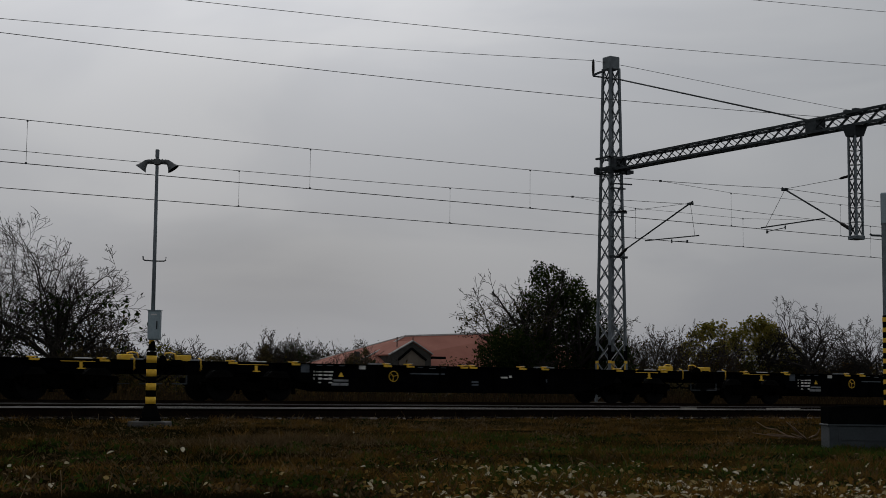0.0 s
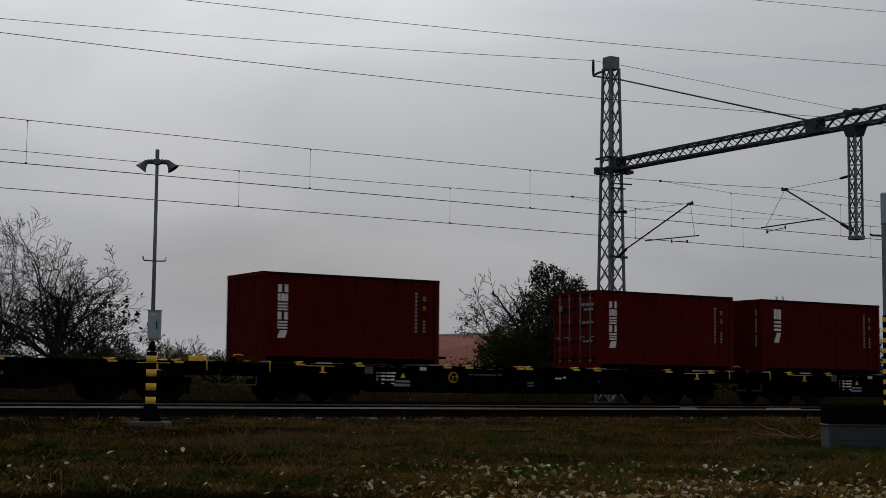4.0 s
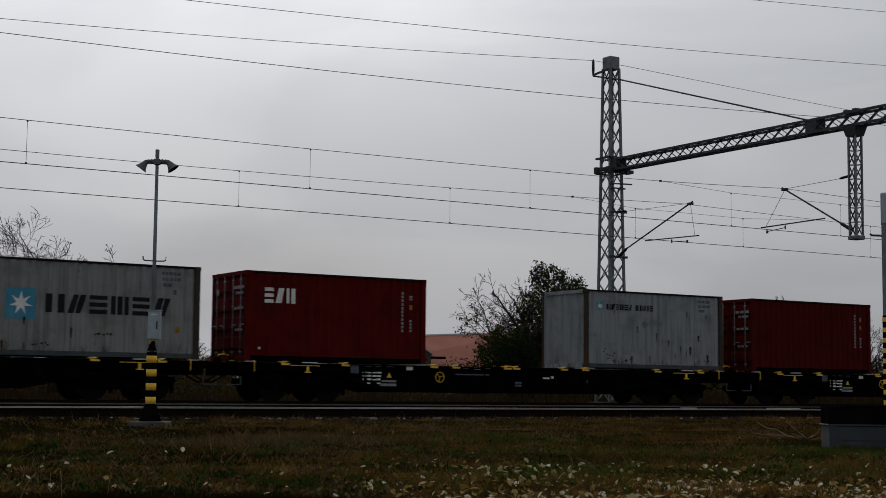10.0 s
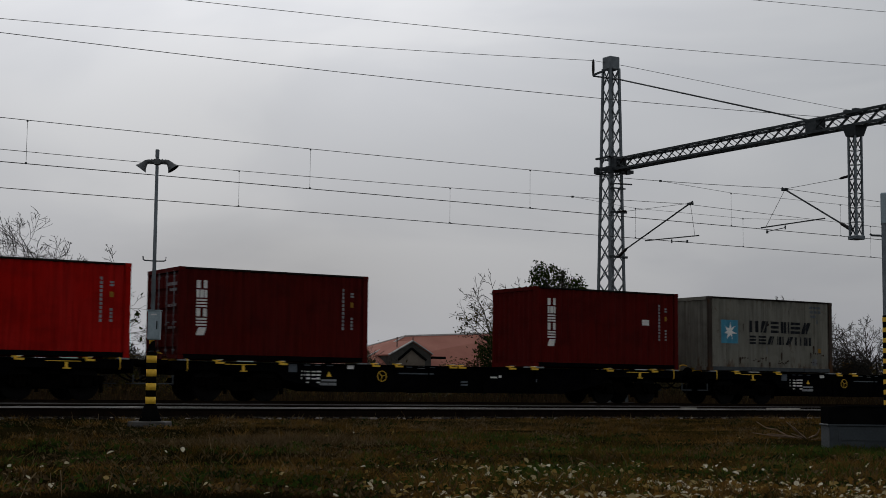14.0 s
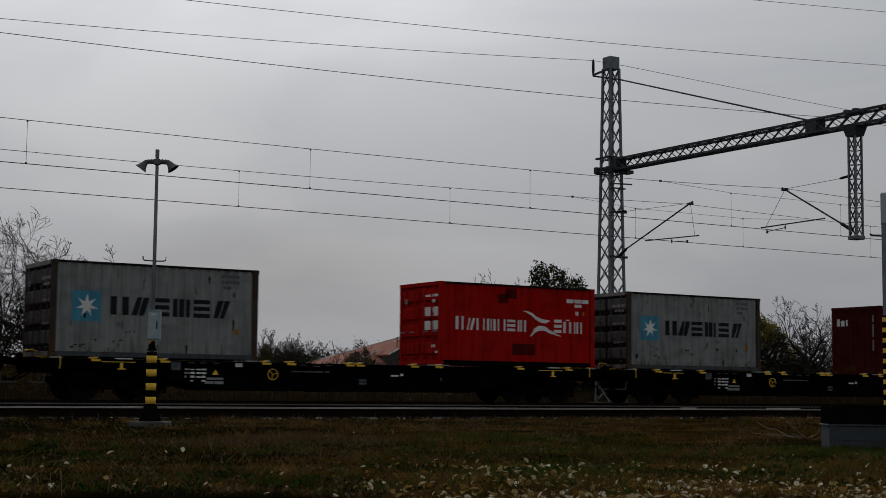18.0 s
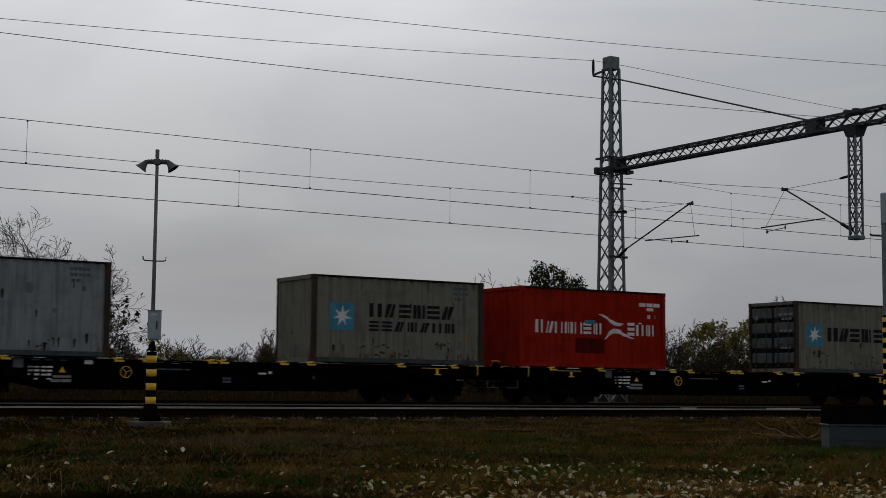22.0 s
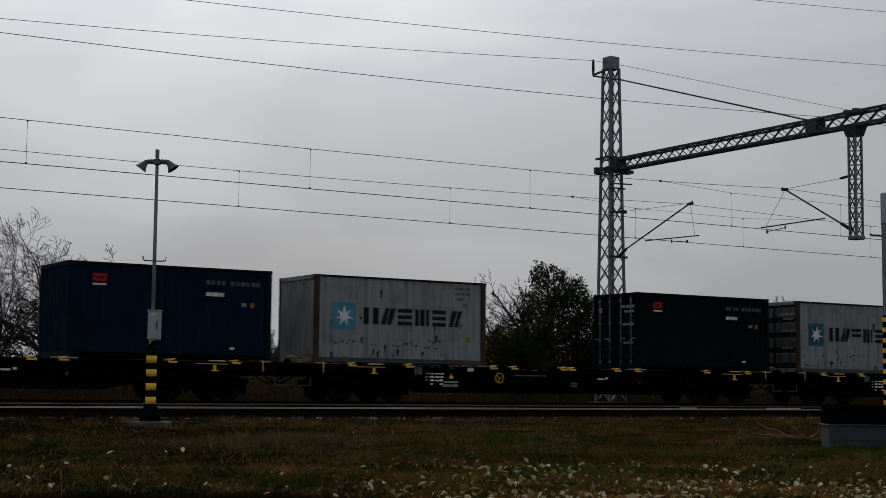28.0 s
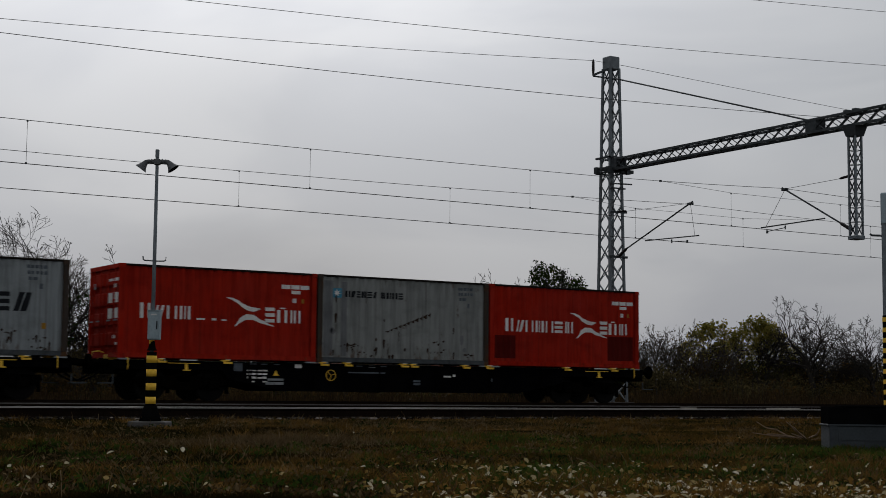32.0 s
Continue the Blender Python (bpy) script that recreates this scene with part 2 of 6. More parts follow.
MAT["tiles"] = tile_material()
MAT["leaf_green"] = leaf_material("dark_green_leaves", ((0.0, (0.00609, 0.0122, 0.00348)), (0.5, (0.0148, 0.0261, 0.00696)), (1.0, (0.0478, 0.0574, 0.0139))), 0.7, 0.3)
MAT["leaf_ochre"] = leaf_material("autumn_leaves", ((0.0, (0.0567, 0.0604, 0.0138)), (0.5, (0.169, 0.151, 0.032)), (1.0, (0.34, 0.244, 0.0516))), 0.7, 0.4)
MAT["leaf_olive"] = leaf_material("olive_leaves", ((0.0, (0.0174, 0.0217, 0.00652)), (0.5, (0.037, 0.0359, 0.0109)), (1.0, (0.087, 0.0609, 0.0174))), 0.7, 0.35)
MAT["leaf_brown"] = leaf_material("brown_leaves", ((0.0, (0.0195, 0.0140, 0.0058)), (0.5, (0.0470, 0.0315, 0.0132)), (1.0, (0.110, 0.064, 0.0215))), 0.7, 0.3)
MAT["leaf_tan"] = leaf_material("tan_leaves", ((0.0, (0.030, 0.027, 0.012)), (0.5, (0.072, 0.058, 0.026)), (1.0, (0.16, 0.12, 0.05))), 0.7, 0.35)
MAT["grass"] = leaf_material("autumn_grass", ((0.0, (0.0192, 0.0171, 0.00383)), (0.35, (0.0511, 0.0356, 0.00767)), (0.6, (0.125, 0.0655, 0.0179)), (0.85, (0.207, 0.114, 0.0333)), (1.0, (0.384, 0.227, 0.0832))), 0.85, 0.25, 0.7, 1.1)
# same meadow grass, its colour darkened to stand in for shade
MAT["shaded_grass"] = leaf_material("shade_toned_grass", ((0.0, (0.0043, 0.00471, 0.000704)), (0.45, (0.0111, 0.011, 0.00211)), (0.75, (0.0302, 0.0173, 0.00493)), (1.0, (0.0856, 0.0487, 0.0155))), 0.85, 0.2, 0.7, 1.1)
MAT["lush"] = leaf_material("fresh_green_grass", ((0.0, (0.0168, 0.0312, 0.0048)), (0.6, (0.0408, 0.0672, 0.012)), (1.0, (0.102, 0.12, 0.0264))), 0.8, 0.3)
MAT["weeds"] = leaf_material("dry_weeds", ((0.0, (0.019, 0.0136, 0.0075)), (0.5, (0.0418, 0.0272, 0.0135)), (1.0, (0.0874, 0.0561, 0.027))), 0.9)
MAT["fallen"] = leaf_material("fallen_leaves", ((0.0, (0.0875, 0.0438, 0.01)), (0.35, (0.2, 0.106, 0.025)), (0.6, (0.338, 0.237, 0.075)), (0.80, (0.5, 0.438, 0.275)), (1.0, (0.9, 0.85, 0.725))), 0.7, 0.35, 0.15)


def ground_material():
    m, nt, b = material("grassy_soil", 0.95)
    big, mid, fine = noise_tex(nt, 0.22, 4), noise_tex(nt, 1.3, 5), noise_tex(nt, 16, 5)
    c = ramp(nt, big, ((0.35, (0.018, 0.011, 0.004)), (0.5, (0.011, 0.011, 0.003)), (0.66, (0.026, 0.015, 0.006))))
    c = blend(nt, span(nt, mid, 0.45, 0.7, 0, 0.7), c, (0.009, 0.010, 0.003))
    c = blend(nt, span(nt, fine, 0.45, 0.75, 0, 0.7), c, (0.006, 0.005, 0.003))
    nt.links.new(c, b.inputs["Base Color"])
    b.inputs["Specular IOR Level"].default_value = 0.0
    bump(nt, b, fine, 0.8, 0.05)
    return m


MAT["soil"] = ground_material()


# ---- mesh building ----
class Shape:
    """Vertices and faces gathered for one mesh."""

    def __init__(self):
        self.v, self.f = [], []

    def add(self, verts, faces):
        n = len(self.v)
        self.v.extend(tuple(p) for p in verts)
        self.f.extend(tuple(n + i for i in f) for f in faces)
        return self

    def box(self, x0, y0, z0, x1, y1, z1, m=None, c=0.0):
        """A box, with its upright and lying edges cut by c where given."""
        if c <= 0:
            v = [(x, y, z) for z in (z0, z1) for y in (y0, y1) for x in (x0, x1)]
            f = [(0, 2, 3, 1), (4, 5, 7, 6), (0, 1, 5, 4), (2, 6, 7, 3), (0, 4, 6, 2), (1, 3, 7, 5)]
        else:
            bm = bmesh.new()
            bmesh.ops.create_cube(bm, size=1, matrix=Matrix.Translation(((x0 + x1) / 2, (y0 + y1) / 2, (z0 + z1) / 2)) @ Matrix.Diagonal((x1 - x0, y1 - y0, z1 - z0, 1)))
            bmesh.ops.bevel(bm, geom=bm.edges[:], offset=c, segments=1, affect="EDGES")
            bm.verts.index_update()
            v, f = [p.co[:] for p in bm.verts], [[p.index for p in q.verts] for q in bm.faces]
            bm.free()
        if m is not None:
            v = [m @ Vector(p) for p in v]
        return self.add(v, f)

    def tube(self, pts, radii, sides=8, cap=True):
        """A tapered tube along points."""
        pts = [Vector(p) for p in pts]
        if not hasattr(radii, "__len__"):
            radii = [radii] * len(pts)
        rings = []
        for i, p in enumerate(pts):
            d = (pts[min(i + 1, len(pts) - 1)] - pts[max(i - 1, 0)]).normalized()
            s = d.cross(Vector((0, 0, 1)) if abs(d.z) < 0.9 else Vector((1, 0, 0))).normalized()
            t = d.cross(s)
            rings.append([p + radii[i] * (math.cos(a) * s + math.sin(a) * t) for a in (2 * math.pi * k / sides for k in range(sides))])
        v = [q for r in rings for q in r]
        f = [(i * sides + k, i * sides + (k + 1) % sides, (i + 1) * sides + (k + 1) % sides, (i + 1) * sides + k) for i in range(len(pts) - 1) for k in range(sides)]
        if cap:
            f += [tuple(range(sides))[::-1], tuple((len(pts) - 1) * sides + k for k in range(sides))]
        return self.add(v, f)

    def bar(self, a, b, w, h=None):
        """A square bar from a to b."""
        a, b, h = Vector(a), Vector(b), h or w
        d = (b - a).normalized()
        s = d.cross(Vector((0, 0, 1)) if abs(d.z) < 0.95 else Vector((0, 1, 0))).normalized()
        t = s.cross(d)
        v = [p + i * s * w / 2 + j * t * h / 2 for p in (a, b) for i, j in ((-1, -1), (1, -1), (1, 1), (-1, 1))]
        return self.add(v, [(3, 2, 1, 0), (4, 5, 6, 7), (0, 1, 5, 4), (1, 2, 6, 5), (2, 3, 7, 6), (3, 0, 4, 7)])

    def prism(self, outline, y0, y1):
        """An outline of (x, z) drawn out from y0 to y1."""
        n = len(outline)
        v = [(x, y, z) for y in (y0, y1) for x, z in outline]
        return self.add(v, [tuple(range(n)), tuple(range(2 * n - 1, n - 1, -1))] + [(i, i + n, (i + 1) % n + n, (i + 1) % n) for i in range(n)])

    def mesh(self, name, mat, smooth=False):
        me = bpy.data.meshes.new(name)
        me.from_pydata(self.v, [], self.f)
        me.materials.append(MAT[mat])
        if smooth:
            me.polygons.foreach_set("use_smooth", [True] * len(me.polygons))
        me.update()
        return me


def part(name, shape, mat, parent, label="", smooth=False):
    """One mesh object under a thing or a part. shape: a Shape, or a mesh that is shared."""
    me = shape if isinstance(shape, bpy.types.Mesh) else shape.mesh(name, mat, smooth)
    ob = new(name, me)
    ob.parent = parent
    return tagged(ob, label) if label else ob


def thing(name, label, category, at=(0, 0, 0), turn=0.0, group="", kind=""):
    ob = new(name)
    ob.matrix_basis = pose(*at, 0, 0, turn)
    return tagged(ob, label, category, group, kind)


# ---- ground and tracks ----
TRACKS = (-15.65, -9.3, -3.8, 1.22)


def lie(x, y):
    """Height of the ground."""
    if y < -17.6:
        z = -0.18 + 0.0149 * (y + 17.5)
    elif y < 4.5:
        z = -0.185
    else:
        z = -0.185 - 0.02 * min(y - 4.5, 8)
    if -44 < y < -17.4 and -20 < x < 60:
        z += 0.05 * noise.noise((x * 0.45, y * 0.45, 0)) * min(1, (-17.4 - y) / 2) + 0.02 * noise.noise((x * 1.7, y * 1.7, 3))
    return z


def build_ground():
    xs = [-1600, -800, -420, -200, -90, -40, -15] + list(np.arange(-6, 34, 0.30)) + [36, 40, 46, 55, 70, 100, 160, 300, 600, 1200, 2400]
    ys = [-900, -300, -120, -60, -46, -42] + list(np.arange(-39.5, -17.3, 0.30)) + [-17.3, -14, -9, -4, 1, 4.5, 8, 12.5, 20, 30, 45, 70, 110, 200, 500, 1200, 2600]
    v = [(x, y, lie(x, y)) for y in ys for x in xs]
    n = len(xs)
    f = [(j * n + i, j * n + i + 1, (j + 1) * n + i + 1, (j + 1) * n + i) for j in range(len(ys) - 1) for i in range(n - 1)]
    ob = new("ground", Shape().add(v, f).mesh("ground", "soil", True))
    tagged(ob, "dark autumn meadow soil with short grass beside the tracks", "ground", kind="structure")


build_ground()


def build_track(i, yc):
    t = thing(f"track_{i}", "railway track with rusty rails on dark ballast", "railway track", kind="structure")
    bed = Shape()
    prof = [(-2.25, -0.30), (-1.75, -0.165), (-0.85, -0.15), (0, -0.16), (0.85, -0.15), (1.75, -0.165), (2.25, -0.30)]
    if i == 1:
        prof[0], prof[1] = (-1.55, -0.30), (-1.30, -0.175)
    xs = np.concatenate([[-460, -120, -30], np.arange(-8, 70, 1.0), [90, 180, 460]])
    v = [(x, yc + a, b + 0.02 * noise.noise((x * 2.3, a * 3, i)) * (abs(a) < 2)) for x in xs for a, b in prof]
    n = len(prof)
    bed.add(v, [(k * n + j, (k + 1) * n + j, (k + 1) * n + j + 1, k * n + j + 1) for k in range(len(xs) - 1) for j in range(n - 1)])
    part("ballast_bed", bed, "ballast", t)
    for side in (-1, 1):
        y = yc + side * 0.7535
        web = [(-0.07, -0.17), (0.07, -0.17), (0.07, -0.158), (0.012, -0.135), (0.010, -0.045), (0.034, -0.032), (0.036, -0.010), (-0.036, -0.010), (-0.034, -0.032), (-0.010, -0.045), (-0.012, -0.135), (-0.07, -0.158)]
        s = Shape()
        v = [(x, y + a, b) for x in (-460, 460) for a, b in web]
        m = len(web)
        s.add(v, [(j, (j + 1) % m, m + (j + 1) % m, m + j) for j in range(m)])
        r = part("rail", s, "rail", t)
        h = Shape().box(-460, y - 0.034, -0.010, 460, y + 0.034, 0.0)
        # tracks 3 and 4: shade is put into the heads by the dark rail colour
        part("rail_head", h, ("railhead", "dull_head", "rail", "rail")[i - 1], r, "worn running surface" if i < 3 else "")
    return t


TRACK_OBS = [build_track(i + 1, y) for i, y in enumerate(TRACKS)]


def ballast_stones():
    """Broken stones on the beds that show best."""
    rng = np.random.default_rng(5)
    s = Shape()
    for yc, count, x0, x1 in ((TRACKS[0], 5200, 3, 46), (TRACKS[1], 1200, 6, 48)):
        for k in range(count):
            x, y = rng.uniform(x0, x1), yc + rng.uniform(-1.45, 1.6)
            r = rng.uniform(0.018, 0.040)
            z = -0.165 + rng.uniform(-0.006, 0.014)
            a = rng.uniform(0, 6.28)
            ca, sa = math.cos(a) * r, math.sin(a) * r
            h = r * rng.uniform(0.6, 1.1)
            s.add([(x + ca, y + sa, z), (x - sa, y + ca, z), (x - ca, y - sa, z), (x + sa, y - ca, z), (x + ca * 0.3, y + sa * 0.4, z + h), (x - ca * 0.4, y - sa * 0.2, z + h * 0.9)],
                  [(0, 1, 4), (1, 2, 5, 4), (2, 3, 5), (3, 0, 4, 5)])
    for k in range(420):
        x, y, r = rng.uniform(3, 40), -17.05 + rng.normal(0, 0.10), rng.uniform(0.02, 0.05) * (1.6 if k % 9 == 0 else 1.0)
        z, a = -0.19, rng.uniform(0, 6.28)
        ca, sa = math.cos(a) * r, math.sin(a) * r
        s.add([(x + ca, y + sa, z), (x - sa, y + ca, z), (x - ca, y - sa, z), (x + sa, y - ca, z), (x + ca * 0.3, y + sa * 0.4, z + r), (x - ca * 0.4, y - sa * 0.2, z + r * 0.9)],
              [(0, 1, 4), (1, 2, 5, 4), (2, 3, 5), (3, 0, 4, 5)])
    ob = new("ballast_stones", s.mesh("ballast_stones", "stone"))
    tagged(ob, "loose dark grey ballast stones between the rails", "ballast", kind="stuff")


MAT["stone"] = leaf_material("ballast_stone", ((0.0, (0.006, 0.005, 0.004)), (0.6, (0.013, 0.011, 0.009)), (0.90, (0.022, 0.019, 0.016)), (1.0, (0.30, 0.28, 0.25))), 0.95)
ballast_stones()


def crossing_boards():
    for x0, x1 in ((20.49, 20.85), (22.88, 23.78)):
        ob = new("crossing_board", Shape().box(x0, TRACKS[0] - 0.40, -0.16, x1, TRACKS[0] - 0.28, 0.03, c=0.01).mesh("crossing_board", "pale_board"))
        tagged(ob, "pale weathered board lying between the rails", "board")


MAT["pale_board"] = plain("pale_board", (0.34, 0.31, 0.27), 0.9, vary=0.25, scale=6)
crossing_boards()


def sleepers():
    one = Shape().box(-0.13, -1.25, -0.24, 0.13, 1.25, -0.150, c=0.012).mesh("sleeper", "sleeper")
    for i, yc in enumerate(TRACKS):
        if i == 0:
            for k in range(96):
                ob = part("sleeper", one, "sleeper", TRACK_OBS[0])
                ob.location = (-6 + 0.6 * k, yc, 0.004 * math.sin(k * 2.1))
                ob.rotation_euler.z = 0.01 * math.sin(k * 1.7)
        s = Shape()
        for k in range(330 if i else 200):
            x = -60 + 0.6 * k
            if i or not -6.3 < x < 51.3:
                s.box(x - 0.13, yc - 1.25, -0.26, x + 0.13, yc + 1.25, -0.152 if i == 0 else -0.172)
        tagged(part("sleepers", s, "sleeper", TRACK_OBS[i]), kind="stuff")


# ---- catenary mast with its cantilever beam ----
MX, MY = 35.15, 4.68


def lattice(s, a, b, wa, wb, panels, leg=0.055, brace=0.032, cross=True):
    """A four-legged lattice from a to b, wa and wb wide. Returns nothing: fills the legs and the braces of s."""
    a, b = Vector(a), Vector(b)
    d = (b - a).normalized()
    u = Vector((1, 0, 0))
    w = d.cross(u).normalized()
    legs = [(i, j) for i, j in ((-1, -1), (1, -1), (1, 1), (-1, 1))]

    def at(k, t):
        h = (wa + (wb - wa) * t) / 2
        return a + (b - a) * t + u * h * legs[k][0] + w * h * legs[k][1]

    legs_out, braces = [], Shape()
    for k in range(4):
        legs_out.append(Shape().bar(at(k, 0), at(k, 1), leg))
    for k in range(4):
        m = (k + 1) % 4
        for q in range(panels):
            t0, t1 = q / panels, (q + 1) / panels
            braces.bar(at(k, t0), at(m, t1), brace, 0.012)
            if cross:
                braces.bar(at(m, t0), at(k, t1), brace, 0.012)
            else:
                braces.bar(at(k, t1), at(m, t1), brace, 0.012)
    return legs_out, braces


def build_mast():
    t = thing("catenary_mast", "grey steel lattice catenary mast with striped feet and a cantilever beam", "catenary mast", (MX, MY, 0))
    found = Shape().box(-0.62, -0.62, -0.5, 0.62, 0.62, 0.02, c=0.03)
    part("foundation", found, "sleeper", t, "dark concrete foundation block")
    legs, br = lattice(None, (0, 0, 0.02), (0, 0, 12.55), 0.80, 0.42, 17, 0.085, 0.05)
    for s in legs:
        leg = part("leg", s, "zinc", t)
    low = Shape()
    high = Shape()
    for f in br.f:
        pts = [br.v[i] for i in f]
        (low if max(p[2] for p in pts) < 0.95 else high).add(pts, [tuple(range(len(pts)))])
    part("bracing", high, "zinc", t)
    part("lower_bracing", low, "zinc", t)
    for i, j in ((-1, -1), (1, -1), (1, 1), (-1, 1)):
        x, y = i * 0.375, j * 0.375
        part("foot_band", Shape().box(x - 0.046, y - 0.046, 0.9, x + 0.046, y + 0.046, 1.54, c=0.004), "yellow", t, "yellow band")
        part("foot_band", Shape().box(x - 0.046, y - 0.046, 1.545, x + 0.046, y + 0.046, 2.1, c=0.004), "black_paint", t, "black band")
        part("foot_band", Shape().box(x - 0.046, y - 0.046, 0.28, x + 0.046, y + 0.046, 0.895, c=0.004), "black_paint", t, "black band")
    part("cap", Shape().box(-0.235, -0.235, 12.5, 0.235, 0.235, 12.99, c=0.02), "zinc", t, "sheet steel cap")
    arm = Shape().bar((-0.1, -0.2, 12.55), (-0.80, 0.1, 12.22), 0.08).bar((0.05, -0.2, 12.12), (-0.78, 0.1, 12.20), 0.05)
    part("feeder_arm", arm, "dark_zinc", t)
    ins = Shape().tube([(-0.77, 0.1, 12.22), (-0.77, 0.1, 12.40), (-0.77, 0.1, 12.74), (-0.77, 0.1, 12.83)], [0.03, 0.055, 0.05, 0.025], 8)
    part("insulator", ins, "insulator", t)
    collar = Shape()
    for z in (8.55, 8.72, 9.12):
        for q in ((-0.42, -0.42, 0.42, -0.36), (-0.42, 0.36, 0.42, 0.42), (-0.42, -0.42, -0.36, 0.42), (0.36, -0.42, 0.42, 0.42)):
            collar.box(q[0], q[1], z - 0.03, q[2], q[3], z + 0.03)
    for x, y in ((-0.45, -0.42), (0.45, -0.42), (0.0, -0.55), (-0.6, 0.1)):
        collar.box(x - 0.08, y - 0.08, 8.5, x + 0.08, y + 0.08, 8.74)
    collar.bar((-0.75, -0.35, 8.62), (0.75, -0.35, 8.62), 0.12)
    part("collar", collar, "dark_zinc", t)
    part("gusset", Shape().box(-0.26, -0.60, 8.6, 0.26, -0.30, 9.1, c=0.02), "dark_zinc", t)
    legs, br = lattice(None, (0, -0.45, 8.835), (0, -18.0, 8.80), 0.38, 0.42, 30, 0.075, 0.055)
    beam = part("beam", Shape().box(-0.2, -18.06, 8.58, 0.2, -18.0, 9.02, c=0.01), "dark_zinc", t, "cantilever lattice beam over the tracks")
    for s in legs:
        part("chord", s, "dark_zinc", beam)
    part("lacing", br, "dark_zinc", beam)
    part("splice_plate", Shape().box(-0.225, -10.58, 8.58, 0.225, -10.12, 9.04, c=0.01), "dark_zinc", beam)
    part("tie_rod", Shape().tube([(0, -0.2, 12.15), (0, -10.2, 9.03)], 0.028, 8), "dark_zinc", t)
    for y in (-11.75, -12.1):
        part("feeder_support", Shape().box(-0.16, y - 0.08, 9.0, 0.16, y + 0.08, 9.13), "dark_zinc", beam)
    # small rods on the mast
    rods = Shape().bar((-0.3, -0.35, 8.12), (0.55, -0.55, 8.12), 0.05).bar((-0.3, -0.4, 7.95), (0.35, -0.4, 7.95), 0.05)
    part("rod", rods, "dark_zinc", t)
    part("rod", Shape().bar((-0.3, -0.4, 7.05), (0.35, -0.48, 7.05), 0.07), "dark_zinc", t)
    part("rod", Shape().bar((-0.4, -0.42, 5.38), (0.42, -0.42, 5.38), 0.08), "dark_zinc", t)
    return t


build_mast()
DY = -7.30


def build_drop_post():
    t = thing("drop_post", "grey lattice drop post hanging from the cantilever beam", "drop post", (MX, DY, 0))
    head = Shape().add([(x * a, y * a, z) for z, a in ((8.60, 0.27), (8.28, 0.19)) for x, y in ((-1, -1), (1, -1), (1, 1), (-1, 1))], [(3, 2, 1, 0), (4, 5, 6, 7)] + [(i, (i + 1) % 4, 4 + (i + 1) % 4, 4 + i) for i in range(4)])
    part("head_plate", head, "dark_zinc", t)
    legs, br = lattice(None, (0, 0, 8.28), (0, 0, 5.18), 0.27, 0.27, 7, 0.055, 0.045, cross=False)
    for s in legs:
        part("leg", s, "zinc", t)
    part("bracing", br, "dark_zinc", t)
    part("foot_plate", Shape().box(-0.19, -0.19, 5.08, 0.19, 0.19, 5.2, c=0.02), "zinc", t)


build_drop_post()


def build_cantilever(y_post, y_top, y_arm0, y_arm1, y_stay, label):
    """The arm that holds the wires over a track: y_post is where it springs from its post."""
    s = 1 if y_top > y_post else -1
    t = thing("cantilever", label, "cantilever", (MX, 0, 0))
    ins = Shape().tube([(0, y_post, 5.40), (0, y_post + s * 0.08, 5.43), (0, y_post + s * 0.42, 5.62), (0, y_post + s * 0.5, 5.67)], [0.03, 0.06, 0.055, 0.03], 8)
    part("insulator", ins, "insulator", t)
    part("strut", Shape().tube([(0, y_post + s * 0.45, 5.64), (0, y_top + s * 0.12, 7.03)], 0.028, 8), "dark_zinc", t)
    part("clamp", Shape().box(-0.06, y_top - 0.1, 6.92, 0.06, y_top + 0.1, 7.0), "dark_zinc", t)
    part("steady_tube", Shape().tube([(0, y_arm0, 5.86), (0, y_arm1, 5.81)], 0.022, 8), "dark_zinc", t)
    reg = Shape().bar((0, y_stay - s * 0.4, 5.72), (0, y_stay + s * 0.42, 5.66), 0.022).bar((0, y_stay - s * 0.4, 5.79), (0, y_stay - s * 0.4, 5.66), 0.035).bar((0, y_stay + s * 0.42, 5.7), (0, y_stay + s * 0.42, 5.6), 0.05)
    part("registration_arm", reg, "dark_zinc", t)
    part("hanger", Shape().tube([(0, y_top, 6.95), (0, y_arm1 - s * 0.2, 5.79)], 0.007, 5), "wire", t)
    part("stay_insulator", Shape().tube([(0, y_post, 7.08), (0, y_post + s * 0.12, 7.08), (0, y_post + s * 0.42, 7.05), (0, y_post + s * 0.5, 7.04)], [0.02, 0.045, 0.04, 0.015], 8), "insulator", t)
    part("stay_wire", Shape().tube([(0, y_post + s * 0.5, 7.04), (0, y_top, 6.98)], 0.008, 5), "wire", t)


build_cantilever(4.26, 0.26, 2.71, -0.17, 0.86, "dark steel cantilever arm on the lattice mast")
build_cantilever(-7.14, -4.30, -6.02, -3.20, -3.9, "dark steel cantilever arm on the drop post")


def wire_thing(name, label, fn, xs, r=0.009):
    s = Shape().tube([fn(x) for x in xs], r, 5, cap=False)
    return tagged(new(name, s.mesh(name, "wire", True)), label, "overhead wire")


